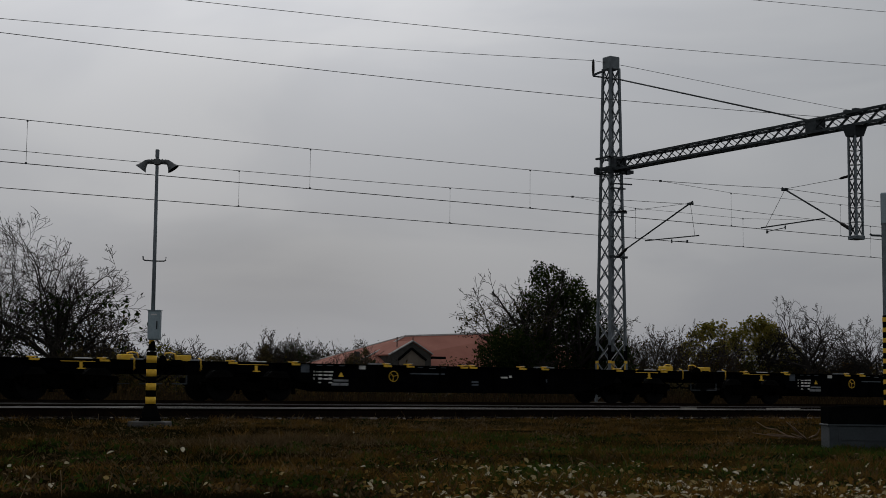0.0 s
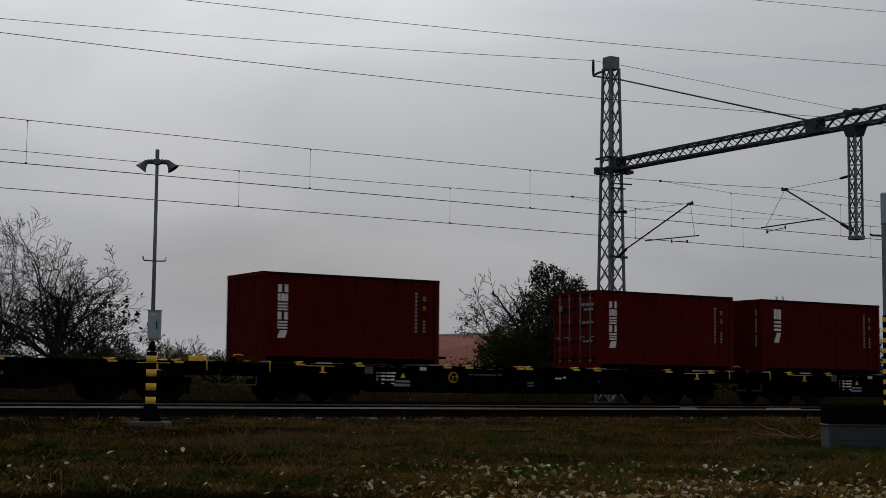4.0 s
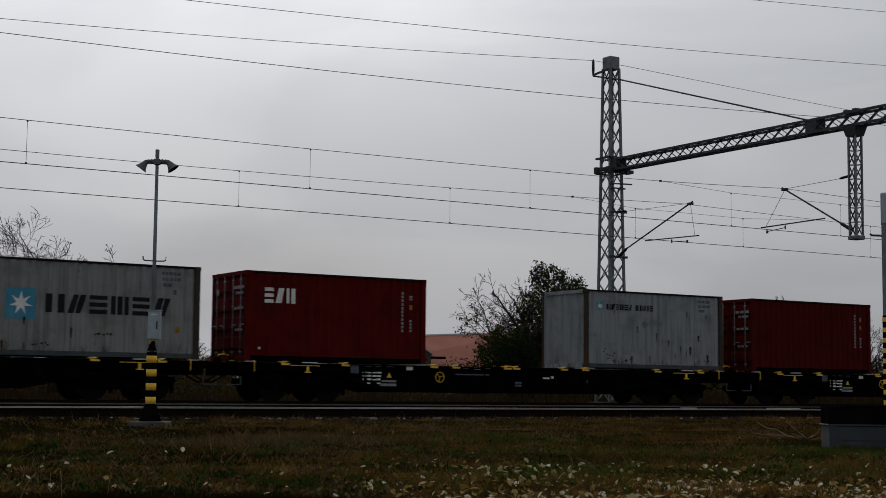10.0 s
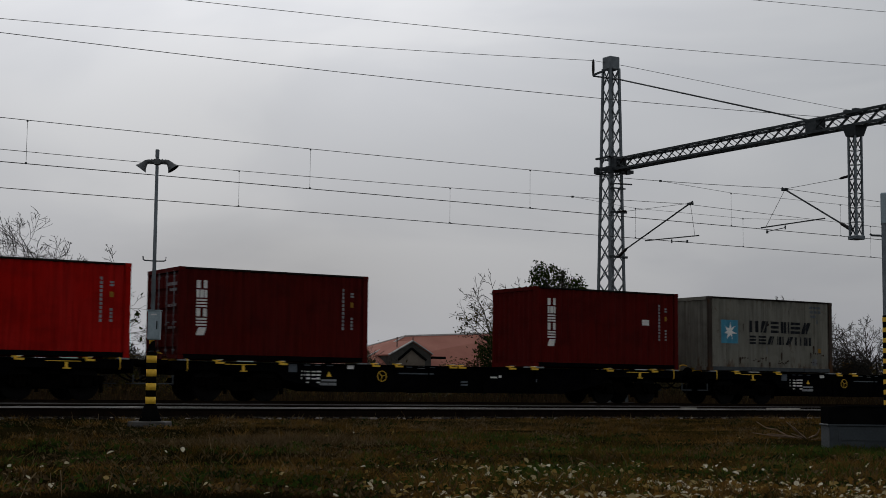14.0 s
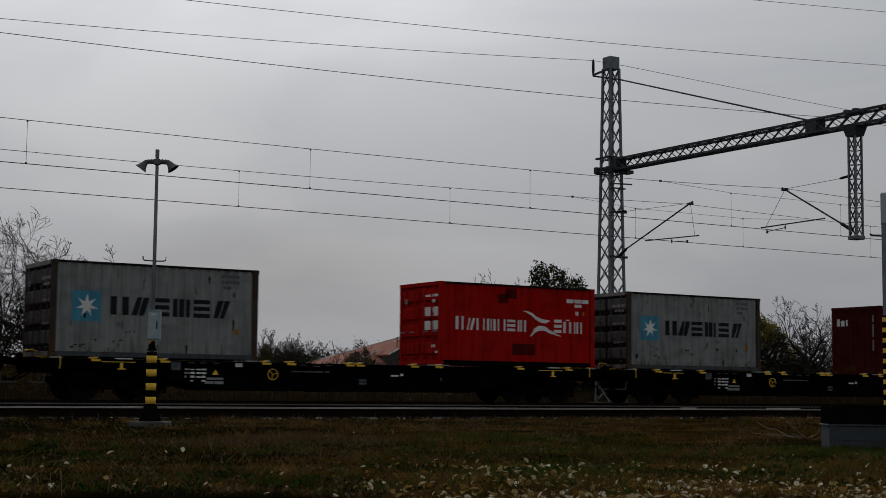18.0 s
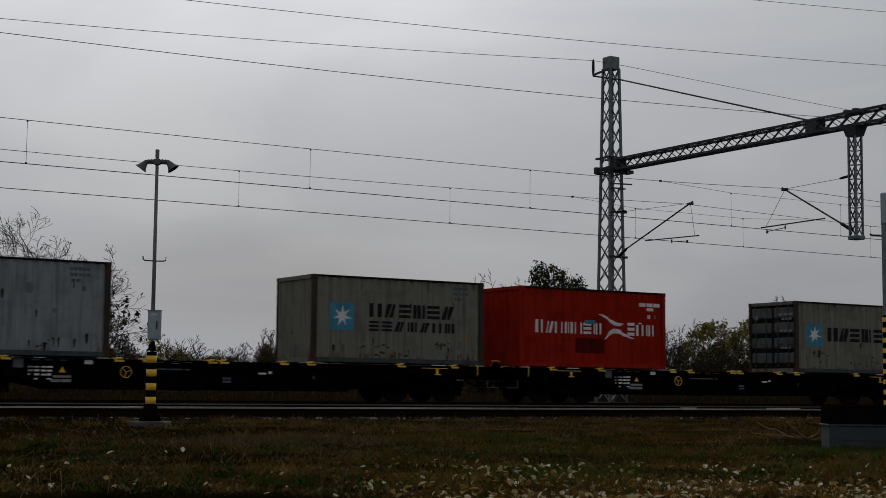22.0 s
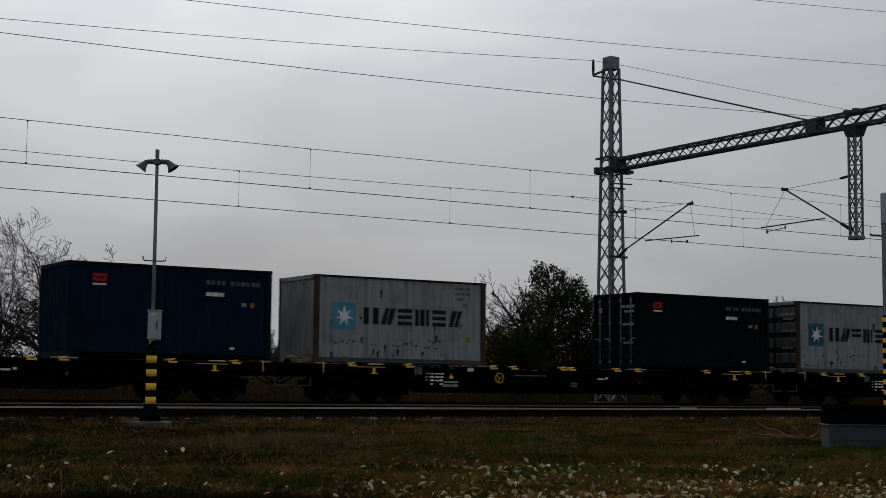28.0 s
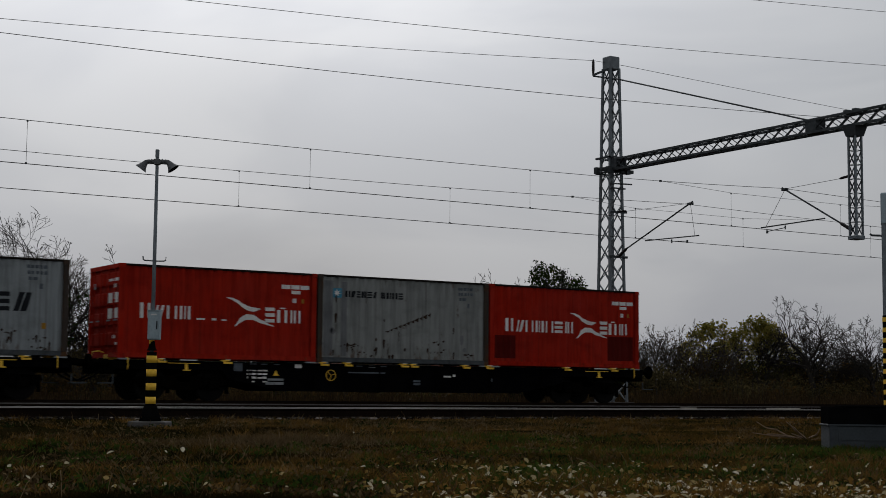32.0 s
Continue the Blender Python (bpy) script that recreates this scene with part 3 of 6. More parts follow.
def catenary(name, y, z_contact, z_mid, z_sup, droppers, node, hang, reach):
    """Contact wire, carrying wire, droppers and the stitch wire of one track."""
    t = thing(name, "thin dark overhead line with carrying wire and droppers", "overhead line")
    yc = lambda x: y - 0.2 * math.cos((x - MX) * math.pi / 62)

    def zm2(x):
        """Height of the carrying wire: the near span as it hangs, the far one evenly."""
        u = x - MX
        if u > 0 or u < -40:
            return z_mid + (z_sup - z_mid) * ((abs(u) - 31) / 31) ** 2
        a, b, c = hang
        if u < -reach:
            return a * u * u + b * u + c
        z0, s0, w = a * reach ** 2 - b * reach + c, b - 2 * a * reach, u + reach
        return z0 + s0 * w + (z_sup - z0 - s0 * reach) * (w / reach) ** 2

    part("contact_wire", Shape().tube([(x, yc(x), z_contact) for x in np.arange(-90, 98, 4.0)], 0.011, 5, False), "wire", t, smooth=True)
    part("carrying_wire", Shape().tube([(x, yc(x), zm2(x) if abs(x - MX) <= 62 else z_sup) for x in MX + np.arange(-62, 62.1, 1.55)], 0.0085, 5, False), "wire", t, smooth=True)
    st = [(MX - node, zm2(MX - node)), (MX - 2.2, 6.68), (MX + 2.9, 6.68), (MX + node + 2, zm2(MX + node + 2))]
    part("stitch_wire", Shape().tube([(x, yc(x), z) for x, z in st], 0.006, 5, False), "wire", t)
    part("clip", Shape().box(MX - node - 0.035, yc(MX - node) - 0.025, st[0][1] - 0.03, MX - node + 0.035, yc(MX - node) + 0.025, st[0][1] + 0.03), "dark_zinc", t)
    for x in droppers:
        ztop = 6.68 if abs(x - MX) < 3.2 else zm2(x)
        d = part("dropper", Shape().tube([(x, yc(x), z_contact), (x, yc(x), ztop)], 0.005, 4, False), "wire", t)
        for z in (z_contact + 0.015, ztop - 0.015):
            part("dropper_clip", Shape().box(x - 0.02, yc(x) - 0.015, z - 0.022, x + 0.02, yc(x) + 0.015, z + 0.022), "dark_zinc", d)


catenary("overhead_line", 0.85, 5.645, 6.72, 7.0, [MX - 31.4, MX - 24.1, MX - 16.98, MX - 9.7, MX - 2.15, MX + 2.85, MX + 9.5, MX + 17], 4.85, (0.000631, 0.028071, 6.994), 5.0)
catenary("overhead_line", -4.0, 5.62, 6.67, 7.01, [MX - 24.67, MX - 17.14, MX - 10.04, MX - 2.25, MX + 2.65, MX + 9.9, MX + 17], 5.15, (0.000409, 0.018847, 6.886), 9.0)


def feeder(y, pts, sup, half=60.0):
    """A feeder that hangs between supports at sup and two halves either way: z along x by the parabola through pts."""
    (x0, z0), (x1, z1) = pts
    # parabola with its lowest point halfway between the supports
    mid = sup - half
    k = (z1 - z0) / ((x1 - mid) ** 2 - (x0 - mid) ** 2)
    c = z0 - k * (x0 - mid) ** 2

    def fn(x):
        u = (x - (sup - 2 * half)) % (2 * half) - half
        return (x, y, c + k * u * u)
    return fn


def near_span(fn, hang):
    """The same wire with its own sag on the near span, up to the mast."""
    a, b, c = hang
    lift = c - fn(MX)[2]

    def out(x):
        p, u = fn(x), x - MX
        return (x, p[1], a * u * u + b * u + c if -60 < u < 0 else p[2] + lift)
    return out


def mast_feeder(x):
    """The feeder on the mast's own insulator: slack on the near span, tight on the far one."""
    s = MX - 0.77
    if x > s:
        return (x, MY + 0.1, 12.83 - 0.036 * (x - s) + 0.0003 * (x - s) ** 2)
    return (x, MY + 0.1, 12.79 - 0.0874 * (s - x) + 0.000779 * (s - x) ** 2)


wire_thing("feeder_wire", "long sagging feeder wire carried by the mast", mast_feeder, [-50 + 2 * k for k in range(42)] + [MX - 0.77] + [36 + 2 * k for k in range(32)], 0.0095)
wire_thing("feeder_wire", "long sagging feeder wire over the tracks", near_span(feeder(-7.25, ((8.83, 7.90), (34.62, 8.82)), MX + 0.3, 42.0), (0.00085, 0.056134, 8.830)), np.arange(-93, 99, 2.0), 0.0085)
wire_thing("feeder_wire", "long sagging feeder wire over the tracks", near_span(feeder(-12.0, ((10.84, 7.91), (31.25, 9.07)), 36.5), (0.000862, 0.084031, 9.477979)), np.arange(-91.5, 100, 2.0), 0.0065)
wire_thing("feeder_wire", "long sagging feeder wire over the tracks", feeder(-12.6, ((25.8, 10.02), (30.7, 10.42)), 38.5), np.arange(-89.5, 100, 2.0), 0.0065)


# ---- loudspeaker pole, striped post, low box ----
def build_speaker_pole():
    t = thing("loudspeaker_pole", "slim grey pole with two horn loudspeakers and a striped foot", "loudspeaker pole", (7.48, -20.21, -0.225), -32.2)
    part("base_block", Shape().box(-0.25, -0.25, -0.08, 0.25, 0.25, 0.09, c=0.015), "concrete", t, "grey concrete base block")
    part("foot_cone", Shape().tube([(0, 0, 0.09), (0, 0, 0.16), (0, 0, 0.30)], [0.15, 0.13, 0.085], 16), "black_paint", t, smooth=True)
    sleeve = part("sleeve", Shape().tube([(0, 0, 0.28), (0, 0, 1.01)], 0.067, 20), "black_paint", t, "black sleeve with yellow bands", smooth=True)
    for z in (0.317, 0.500, 0.684, 0.866):
        part("yellow_band", Shape().tube([(0, 0, z), (0, 0, z + 0.095)], 0.0695, 20), "yellow", sleeve, smooth=True)
    part("collar", Shape().tube([(0, 0, 1.03), (0, 0, 1.06), (0, 0, 1.16)], [0.072, 0.05, 0.033], 14), "black_paint", t)
    part("yellow_band", Shape().tube([(-0.006, 0, 1.10), (-0.006, 0, 1.17)], 0.036, 12), "yellow", t)
    part("tube", Shape().tube([(0, 0, 1.0), (0, 0, 2.2), (0, 0, 3.68)], [0.029, 0.025, 0.022], 14), "zinc", t, "galvanised tube", smooth=True)
    box = part("cabinet", Shape().box(-0.035, -0.17, 1.17, 0.125, -0.035, 1.555, c=0.008), "cabinet", t, "light grey switch cabinet")
    part("cabinet_door", Shape().box(-0.02, -0.178, 1.19, 0.112, -0.170, 1.54, c=0.003), "cabinet", box)
    part("handle", Shape().box(0.085, -0.192, 1.31, 0.098, -0.178, 1.42, c=0.003), "black_paint", box)
    part("label_plate", Shape().box(0.01, -0.181, 1.495, 0.085, -0.1785, 1.515), "white_mark", box)
    part("roof_lip", Shape().box(-0.045, -0.185, 1.555, 0.135, -0.03, 1.568, c=0.003), "cabinet", box)
    hook = Shape().tube([(-0.155, 0, 2.30), (-0.152, 0, 2.255), (-0.13, 0, 2.245), (0, 0, 2.235), (0.13, 0, 2.235), (0.152, 0, 2.245), (0.155, 0, 2.285)], 0.009, 8)
    part("hook_bar", hook, "dark_zinc", t, smooth=True)
    br = Shape().box(-0.042, -0.04, 3.545, 0.042, 0.04, 3.625, c=0.008).bar((-0.15, 0, 3.565), (0.15, 0, 3.565), 0.022)
    part("bracket", br, "horn", t)
    part("finial", Shape().box(-0.024, -0.024, 3.64, 0.024, 0.024, 3.755, c=0.006), "zinc", t)
    for s in (-1, 1):
        path = [(s * 0.06, 0, 3.53), (s * 0.13, 0, 3.545), (s * 0.165, 0, 3.535), (s * 0.20, 0, 3.50), (s * 0.235, 0, 3.455), (s * 0.26, 0, 3.42)]
        path = [(x * 0.86, 0, 3.582 + (z - 3.53) * 0.85) for x, _, z in path]
        horn = Shape().tube(path, [0.024, 0.026, 0.031, 0.043, 0.062, 0.088], 18, cap=False)
        inner = Shape().tube(path[2:], [0.022, 0.036, 0.056, 0.084], 18, cap=False)
        h = part("horn", horn, "horn", t, "bell-mouthed grey horn", smooth=True)
        part("horn_throat", inner, "black_paint", h, smooth=True)
        part("driver", Shape().tube([(s * 0.03, 0, 3.582), (s * 0.085, 0, 3.594)], 0.032, 14), "horn", h)


build_speaker_pole()


def build_striped_post():
    t = thing("striped_post", "tall grey post with yellow and black striped foot", "signal post", (21.470, -20.574, -0.30), -48.0)
    part("post", Shape().box(-0.13, -0.13, 0.0, 0.13, 0.13, 4.25, c=0.015), "zinc", t)
    part("head_box", Shape().box(-0.138, -0.138, 3.72, 0.138, 0.138, 4.30, c=0.02), "cabinet", t, "pale grey head box")
    part("hook", Shape().tube([(-0.12, 0, 3.52), (-0.30, 0, 3.53), (-0.33, 0, 3.56)], 0.02, 8), "dark_zinc", t)
    sleeve = part("sleeve", Shape().box(-0.14, -0.14, 0.02, 0.14, 0.14, 2.06, c=0.012), "black_paint", t, "black sleeve with yellow bands")
    for k in range(11):
        z = 0.06 + 0.187 * k
        part("yellow_band", Shape().box(-0.143, -0.143, z, 0.143, 0.143, z + 0.095, c=0.01), "yellow", sleeve)


build_striped_post()


def build_low_box():
    t = thing("utility_box", "low grey sheet-metal utility box with a black upper part", "utility box", (12.834, -27.241, -0.34), -36.0)
    part("body", Shape().box(0.06, 0.0, -0.05, 1.9, 0.5, 0.285, c=0.006), "boxgrey", t, "grey sheet-metal body")
    for x in (0.0, 1.84):
        part("corner_post", Shape().box(x, -0.012, -0.05, x + 0.10, 0.512, 0.30, c=0.006), "boxgrey", t)
    part("rib", Shape().box(0.14, -0.010, 0.125, 1.82, 0.0, 0.137), "boxgrey", t)
    part("rim", Shape().box(-0.02, -0.02, 0.285, 1.96, 0.52, 0.305, c=0.004), "boxgrey", t)
    part("black_panel", Shape().box(-0.005, 0.0, 0.305, 1.9, 0.5, 0.50, c=0.006), "black_paint", t, "black painted upper panel")
    part("lid", Shape().box(0.16, -0.015, 0.50, 1.9, 0.5, 0.516, c=0.004), "black_paint", t, "thin dark lid edge")
    part("latch", Shape().box(0.035, -0.022, 0.03, 0.065, -0.012, 0.055), "black_paint", t)


build_low_box()


# ---- house behind the line ----
def build_house():
    t = thing("house", "old single-storey house with a red tiled hipped roof and dark gable", "house", (0, 0, 0))
    x0, x1, y0, y1, ze, zr = 64.6, 96.0, 78.9, 91.1, 2.55, 5.72
    wall = Shape().box(x0 + 0.5, y0 + 0.5, -0.5, x1 - 0.5, y1 - 0.5, 2.6)
    part("wall", wall, "plaster", t, "flaking brownish plaster wall")
    ra, rb, yr = 74.0, 88.5, 85.0
    v = [(x0, y0, ze), (x1, y0, ze), (x1, y1, ze), (x0, y1, ze), (ra, yr, zr), (rb, yr, zr + 0.78)]
    roof = Shape().add(v, [(0, 1, 5, 4), (1, 2, 5), (2, 3, 4, 5), (3, 0, 4), (3, 2, 1, 0)])
    r = part("roof", roof, "tiles", t, "red tiled hipped roof")
    part("ridge_cap", Shape().tube([v[4], v[5]], 0.12, 8), "coping", r, "pale ridge tiles")
    for k in (0, 3):
        part("hip_cap", Shape().tube([v[k], v[4]], 0.09, 8), "coping", r)
    # rows of tiles: fine raised courses on the front slope
    for k in range(1, 13):
        f = k / 13
        a, b = Vector(v[0]).lerp(v[4], f), Vector(v[1]).lerp(v[5], f)
        part("tile_course", Shape().bar(a + Vector((0.1, -0.01, 0.01)), b + Vector((-0.1, -0.01, 0.01)), 0.025, 0.010), "tiles", r)
    g = part("dormer", Shape().prism([(68.7, 1.0), (73.0, 1.0), (73.0, 3.8), (70.95, 4.92), (68.7, 3.8)], 78.6, 82.5), "gable", t, "dark weathered gable front")
    for a, b in (((68.55, 3.66), (70.95, 4.94)), ((70.95, 4.94), (73.12, 3.72))):
        slab = [a, b, (b[0], b[1] + 0.10), (a[0], a[1] + 0.10)]
        part("dormer_roof", Shape().prism(slab, 78.56, 82.6), "tiles", g, "red tiled dormer roof")
    for a, b in (((68.45, 78.5, 3.72), (70.95, 78.5, 5.04)), ((70.95, 78.5, 5.04), (73.1, 78.5, 3.86))):
        part("coping", Shape().bar(a, b, 0.30, 0.09), "coping", g, "pale coping")
    for a, b in (((69.5, 78.5, 3.3), (70.85, 78.5, 4.35)), ((70.85, 78.5, 4.35), (72.4, 78.5, 3.3))):
        part("moulding", Shape().bar(a, b, 0.25, 0.16), "black_paint", g)
    part("gable_field", Shape().prism([(69.55, 1.0), (72.3, 1.0), (72.3, 3.3), (70.85, 4.3), (69.55, 3.3)], 78.54, 78.6), "plaster", g)
    part("cornice", Shape().box(73.1, 78.4, 3.45, 74.5, 79.2, 3.66), "black_paint", g)
    for x in (69.9, 71.6):
        part("vent_pipe", Shape().tube([(x, 79.5, 3.0), (x, 79.5, 5.4)], 0.05, 8), "gable", t)
    part("chimney", Shape().box(66.3, 80.5, 2.6, 66.6, 80.9, 4.0), "gable", t)
    for x in (66.5, 77, 80, 83):
        w = part("window", Shape().box(x, 79.36, 0.7, x + 1.0, 79.42, 2.1), "coping", t)
        part("pane", Shape().box(x + 0.08, 79.34, 0.78, x + 0.92, 79.36, 2.02), "black_paint", w)


build_house()


def build_edge_stones():
    """Pale stones that lie where the ballast meets the grass."""
    r = random.Random(31)
    t = thing("edge_stones", "row of pale half-buried stones at the ballast edge", "stones", kind="stuff")
    s, x = Shape(), 4.0
    while x < 40:
        x += r.uniform(0.12, 0.95)
        w, d, h = r.uniform(0.03, 0.11), r.uniform(0.03, 0.06), r.uniform(0.01, 0.035)
        m = Matrix.Translation((x, -16.85 + r.gauss(0, 0.08), -0.18)) @ Matrix.Rotation(r.uniform(-0.5, 0.5), 4, "Z")
        s.box(-w, -d, -0.04, w, d, h, m, c=0.018)
    part("stones", s, "pale_stone", t)


MAT["pale_stone"] = plain("pale_stone", (0.271, 0.231, 0.199), 0.9, vary=0.35, scale=5, grain=40, spec=0.0)
build_edge_stones()


# ---- trees and undergrowth ----
class Wood:
    """Branches and leaf places of one tree. spec: for each order of branching the number of side shoots, their angle, their length against
    the parent's, the crookedness and the pull upwards."""

    def __init__(self, seed, thin):
        self.r = random.Random(seed)
        self.trunk, self.limbs, self.twig, self.tips = Shape(), [], Shape(), []
        self.thin = thin

    def shoot(self, p, d, length, rad, level, spec):
        r = self.r
        count, angle, ratio, gnarl, up = spec[level]
        steps = (9, 8, 6, 4, 3)[level]
        pts, rads, ways = [p.copy()], [rad], [d]
        for i in range(steps):
            d = (d + Vector((r.gauss(0, gnarl), r.gauss(0, gnarl), r.gauss(0, gnarl) + up))).normalized()
            pts.append(pts[-1] + d * length / steps)
            rads.append(max(self.thin, rad * (1 - (0.45 if level == 0 else 0.8) * (i + 1) / steps)))
            ways.append(d)
        if level == 1:
            self.limbs.append(Shape())
        (self.trunk if level == 0 else self.limbs[-1] if level == 1 else self.twig).tube(pts, rads, 7 if level == 0 else 5 if level == 1 else 3, cap=False)
        if level == len(spec) - 1:
            self.tips.extend(pts[1:])
            return
        if level == len(spec) - 2:
            self.tips.extend(pts[3:])
        a0 = r.uniform(0, 6.283)
        low = 0.45 if level == 0 else 0.16
        for k in range(count):
            f = min(1.0, low + (1 - low) * (k + r.uniform(0.3, 1.1)) / count)
            i = min(int(f * steps), steps - 1)
            at = pts[i].lerp(pts[i + 1], f * steps - i)
            w = ways[i]
            s = w.cross(Vector((0, 0, 1)) if abs(w.z) < 0.9 else Vector((1, 0, 0))).normalized()
            a = a0 + 2.4 * k + r.uniform(-0.5, 0.5)
            side = s * math.cos(a) + w.cross(s) * math.sin(a)
            b = radians(angle * r.uniform(0.65, 1.3) * (1.0 if level else 1.25 - 0.6 * f))
            reach = ratio * ((1.2 - 0.75 * f) if level else (0.75 + 0.3 * f)) * r.uniform(0.7, 1.2)
            self.shoot(at, w * math.cos(b) + side * math.sin(b), length * reach, max(self.thin, rads[i] * r.uniform(0.45, 0.65)), level + 1, spec)


def lozenges(c, rng, size, wide=0.5, upright=False):
    """Leaf lozenges of about the given size at the places c."""
    n = len(c)
    a = rng.normal(0, 0.25 if upright else 1, (n, 3)) + np.array([0, 0, 1.0 if upright else 0.0])
    a /= np.linalg.norm(a, axis=1)[:, None]
    b = np.cross(a, rng.normal(0, 1, (n, 3)))
    b /= np.linalg.norm(b, axis=1)[:, None]
    s = rng.uniform(0.6, 1.4, (n, 1)) * size
    v = np.stack([c - a * s, c + b * s * wide, c + a * s, c - b * s * wide], axis=1).reshape(-1, 3)
    out = Shape()
    out.v = v.tolist()
    out.f = [(4 * i, 4 * i + 1, 4 * i + 2, 4 * i + 3) for i in range(n)]
    return out


def leaves_at(tips, rng, count, size, spread, z_range=None):
    """Leaves scattered round the given places."""
    pts = np.array([p[:] for p in tips])
    if z_range:
        pts = pts[(pts[:, 2] > z_range[0]) & (pts[:, 2] < z_range[1])]
    if len(pts) == 0:
        return Shape()
    return lozenges(pts[rng.choice(len(pts), count)] + rng.normal(0, spread, (count, 3)), rng, size)


def clumped(lobes, rng, count, tuft=0.20):
    """Places of count leaves in tufts that fill the given lobes (x, y, z, radius), densest near their skin."""
    lb = np.array(lobes)
    tufts = 26
    d = rng.normal(0, 1, (len(lb), tufts, 3))
    d /= np.linalg.norm(d, axis=2)[..., None]
    q = rng.uniform(0.12, 1.0, (len(lb), tufts, 1)) ** 0.45
    heart = lb[:, None, :3] + d * q * lb[:, None, 3:]
    pick = rng.choice(len(lb), count, p=lb[:, 3] ** 2 / (lb[:, 3] ** 2).sum())
    return heart[pick, rng.integers(0, tufts, count)] + rng.normal(0, 1, (count, 3)) * tuft * lb[pick, 3:]


def tree(seed, at, label, height, rad, spec, trunk=0.35, leaf=None, count=0, size=0.09, spread=0.12, stems=1, z_range=None, name="tree", category="tree", width=1.0, lobes=(), thin=0.008, lean=(0, 0), bark="bark"):
    """lobes: leafy masses (x, z, radius) from the foot; without them the leaves hang about the twigs."""
    t = thing(name, label, category, at)
    w = Wood(seed, thin)
    for k in range(stems):
        a = k * 2.4 + seed
        out = 0.0 if stems == 1 else 0.45
        w.shoot(Vector((0.15 * k * math.cos(a), 0.15 * k * math.sin(a), -0.15)), Vector((out * math.cos(a) + lean[0], out * math.sin(a) + lean[1], 1)).normalized(), height * trunk * (1 if k == 0 else 0.85), rad * (1 if k == 0 else 0.75), 0, spec)
    f = height / float(np.percentile([p.z for p in w.tips], 99.5))
    for s in (w.trunk, *w.limbs, w.twig):
        s.v = [(x * f * width, y * f * width, z * f) for x, y, z in s.v]
    part("trunk", w.trunk, bark, t, smooth=True)
    for s in w.limbs:
        part("limb", s, bark, t, smooth=True)
    tagged(part("twig_mass", w.twig, bark, t), kind="stuff")
    rng = np.random.default_rng(seed)
    if lobes:
        places = clumped([(x, rng.uniform(-0.7, 0.7) * r, z, r) for x, z, r in lobes], rng, count)
        part("crown", lozenges(places[places[:, 2] > 0.05], rng, size), leaf, t)
    elif leaf:
        tips = [Vector((p.x * f * width, p.y * f * width, p.z * f)) for p in w.tips]
        part("crown", leaves_at(tips, rng, count, size, spread, z_range), leaf, t)
    return t


GB = -0.3
BARE = "bare autumn tree with fine dark branches behind the railway"
SPREADING = ((10, 50, 1.1, 0.08, 0.0), (9, 44, 0.58, 0.11, -0.02), (6, 38, 0.58, 0.13, 0.0), (3, 36, 0.62, 0.13, 0.0), (0, 0, 0, 0.13, 0.0))
KNOTTY = ((7, 58, 1.05, 0.13, 0.0), (8, 48, 0.60, 0.19, 0.01), (6, 42, 0.58, 0.19, 0.01), (3, 38, 0.58, 0.18, 0.01), (0, 0, 0, 0.17, 0.02))
BROOM = ((7, 30, 1.3, 0.07, 0.05), (7, 32, 0.55, 0.10, 0.07), (5, 34, 0.5, 0.12, 0.07), (3, 36, 0.5, 0.14, 0.06), (0, 0, 0, 0.14, 0.05))
GNARLED = ((8, 54, 1.1, 0.13, 0.01), (8, 48, 0.62, 0.19, 0.01), (6, 44, 0.56, 0.19, 0.01), (4, 40, 0.52, 0.18, 0.01), (0, 0, 0, 0.17, 0.02))
LEAFY = ((8, 46, 1.15, 0.08, 0.03), (7, 46, 0.50, 0.13, 0.05), (5, 42, 0.5, 0.16, 0.05), (0, 0, 0, 0.16, 0.05))
# the group of half-bare trees at the near end of the line
HALF = "half-bare tree with dark leaves low in its crown"
tree(18, (20.95, 26.2, GB), HALF, 8.3, 0.19, SPREADING, 0.46, "leaf_green", 420, 0.11, 0.08, z_range=(2.4, 4.7), width=1.15, lean=(0.05, 0), thin=0.009)
tree(84, (18.75, 27.4, GB), HALF, 8.0, 0.17, SPREADING, 0.48, "leaf_green", 260, 0.11, 0.10, z_range=(1.6, 4.6), width=0.9, thin=0.009)
tree(13, (24.3, 27.4, GB), BARE, 4.4, 0.11, SPREADING, 0.30, "leaf_brown", 500, 0.08, 0.12, width=1.15)
tree(14, (16.8, 29.6, GB), BARE, 6.2, 0.15, SPREADING, 0.36, "leaf_olive", 300, 0.10, 0.12, z_range=(0.5, 4.6), thin=0.0065)
tree(15, (22.3, 29.5, GB), BARE, 5.6, 0.13, SPREADING, 0.30, "leaf_olive", 700, 0.09, 0.18, z_range=(0.4, 3.0), width=1.15, thin=0.0065)
BUSH = "brown-leaved bush behind the railway"
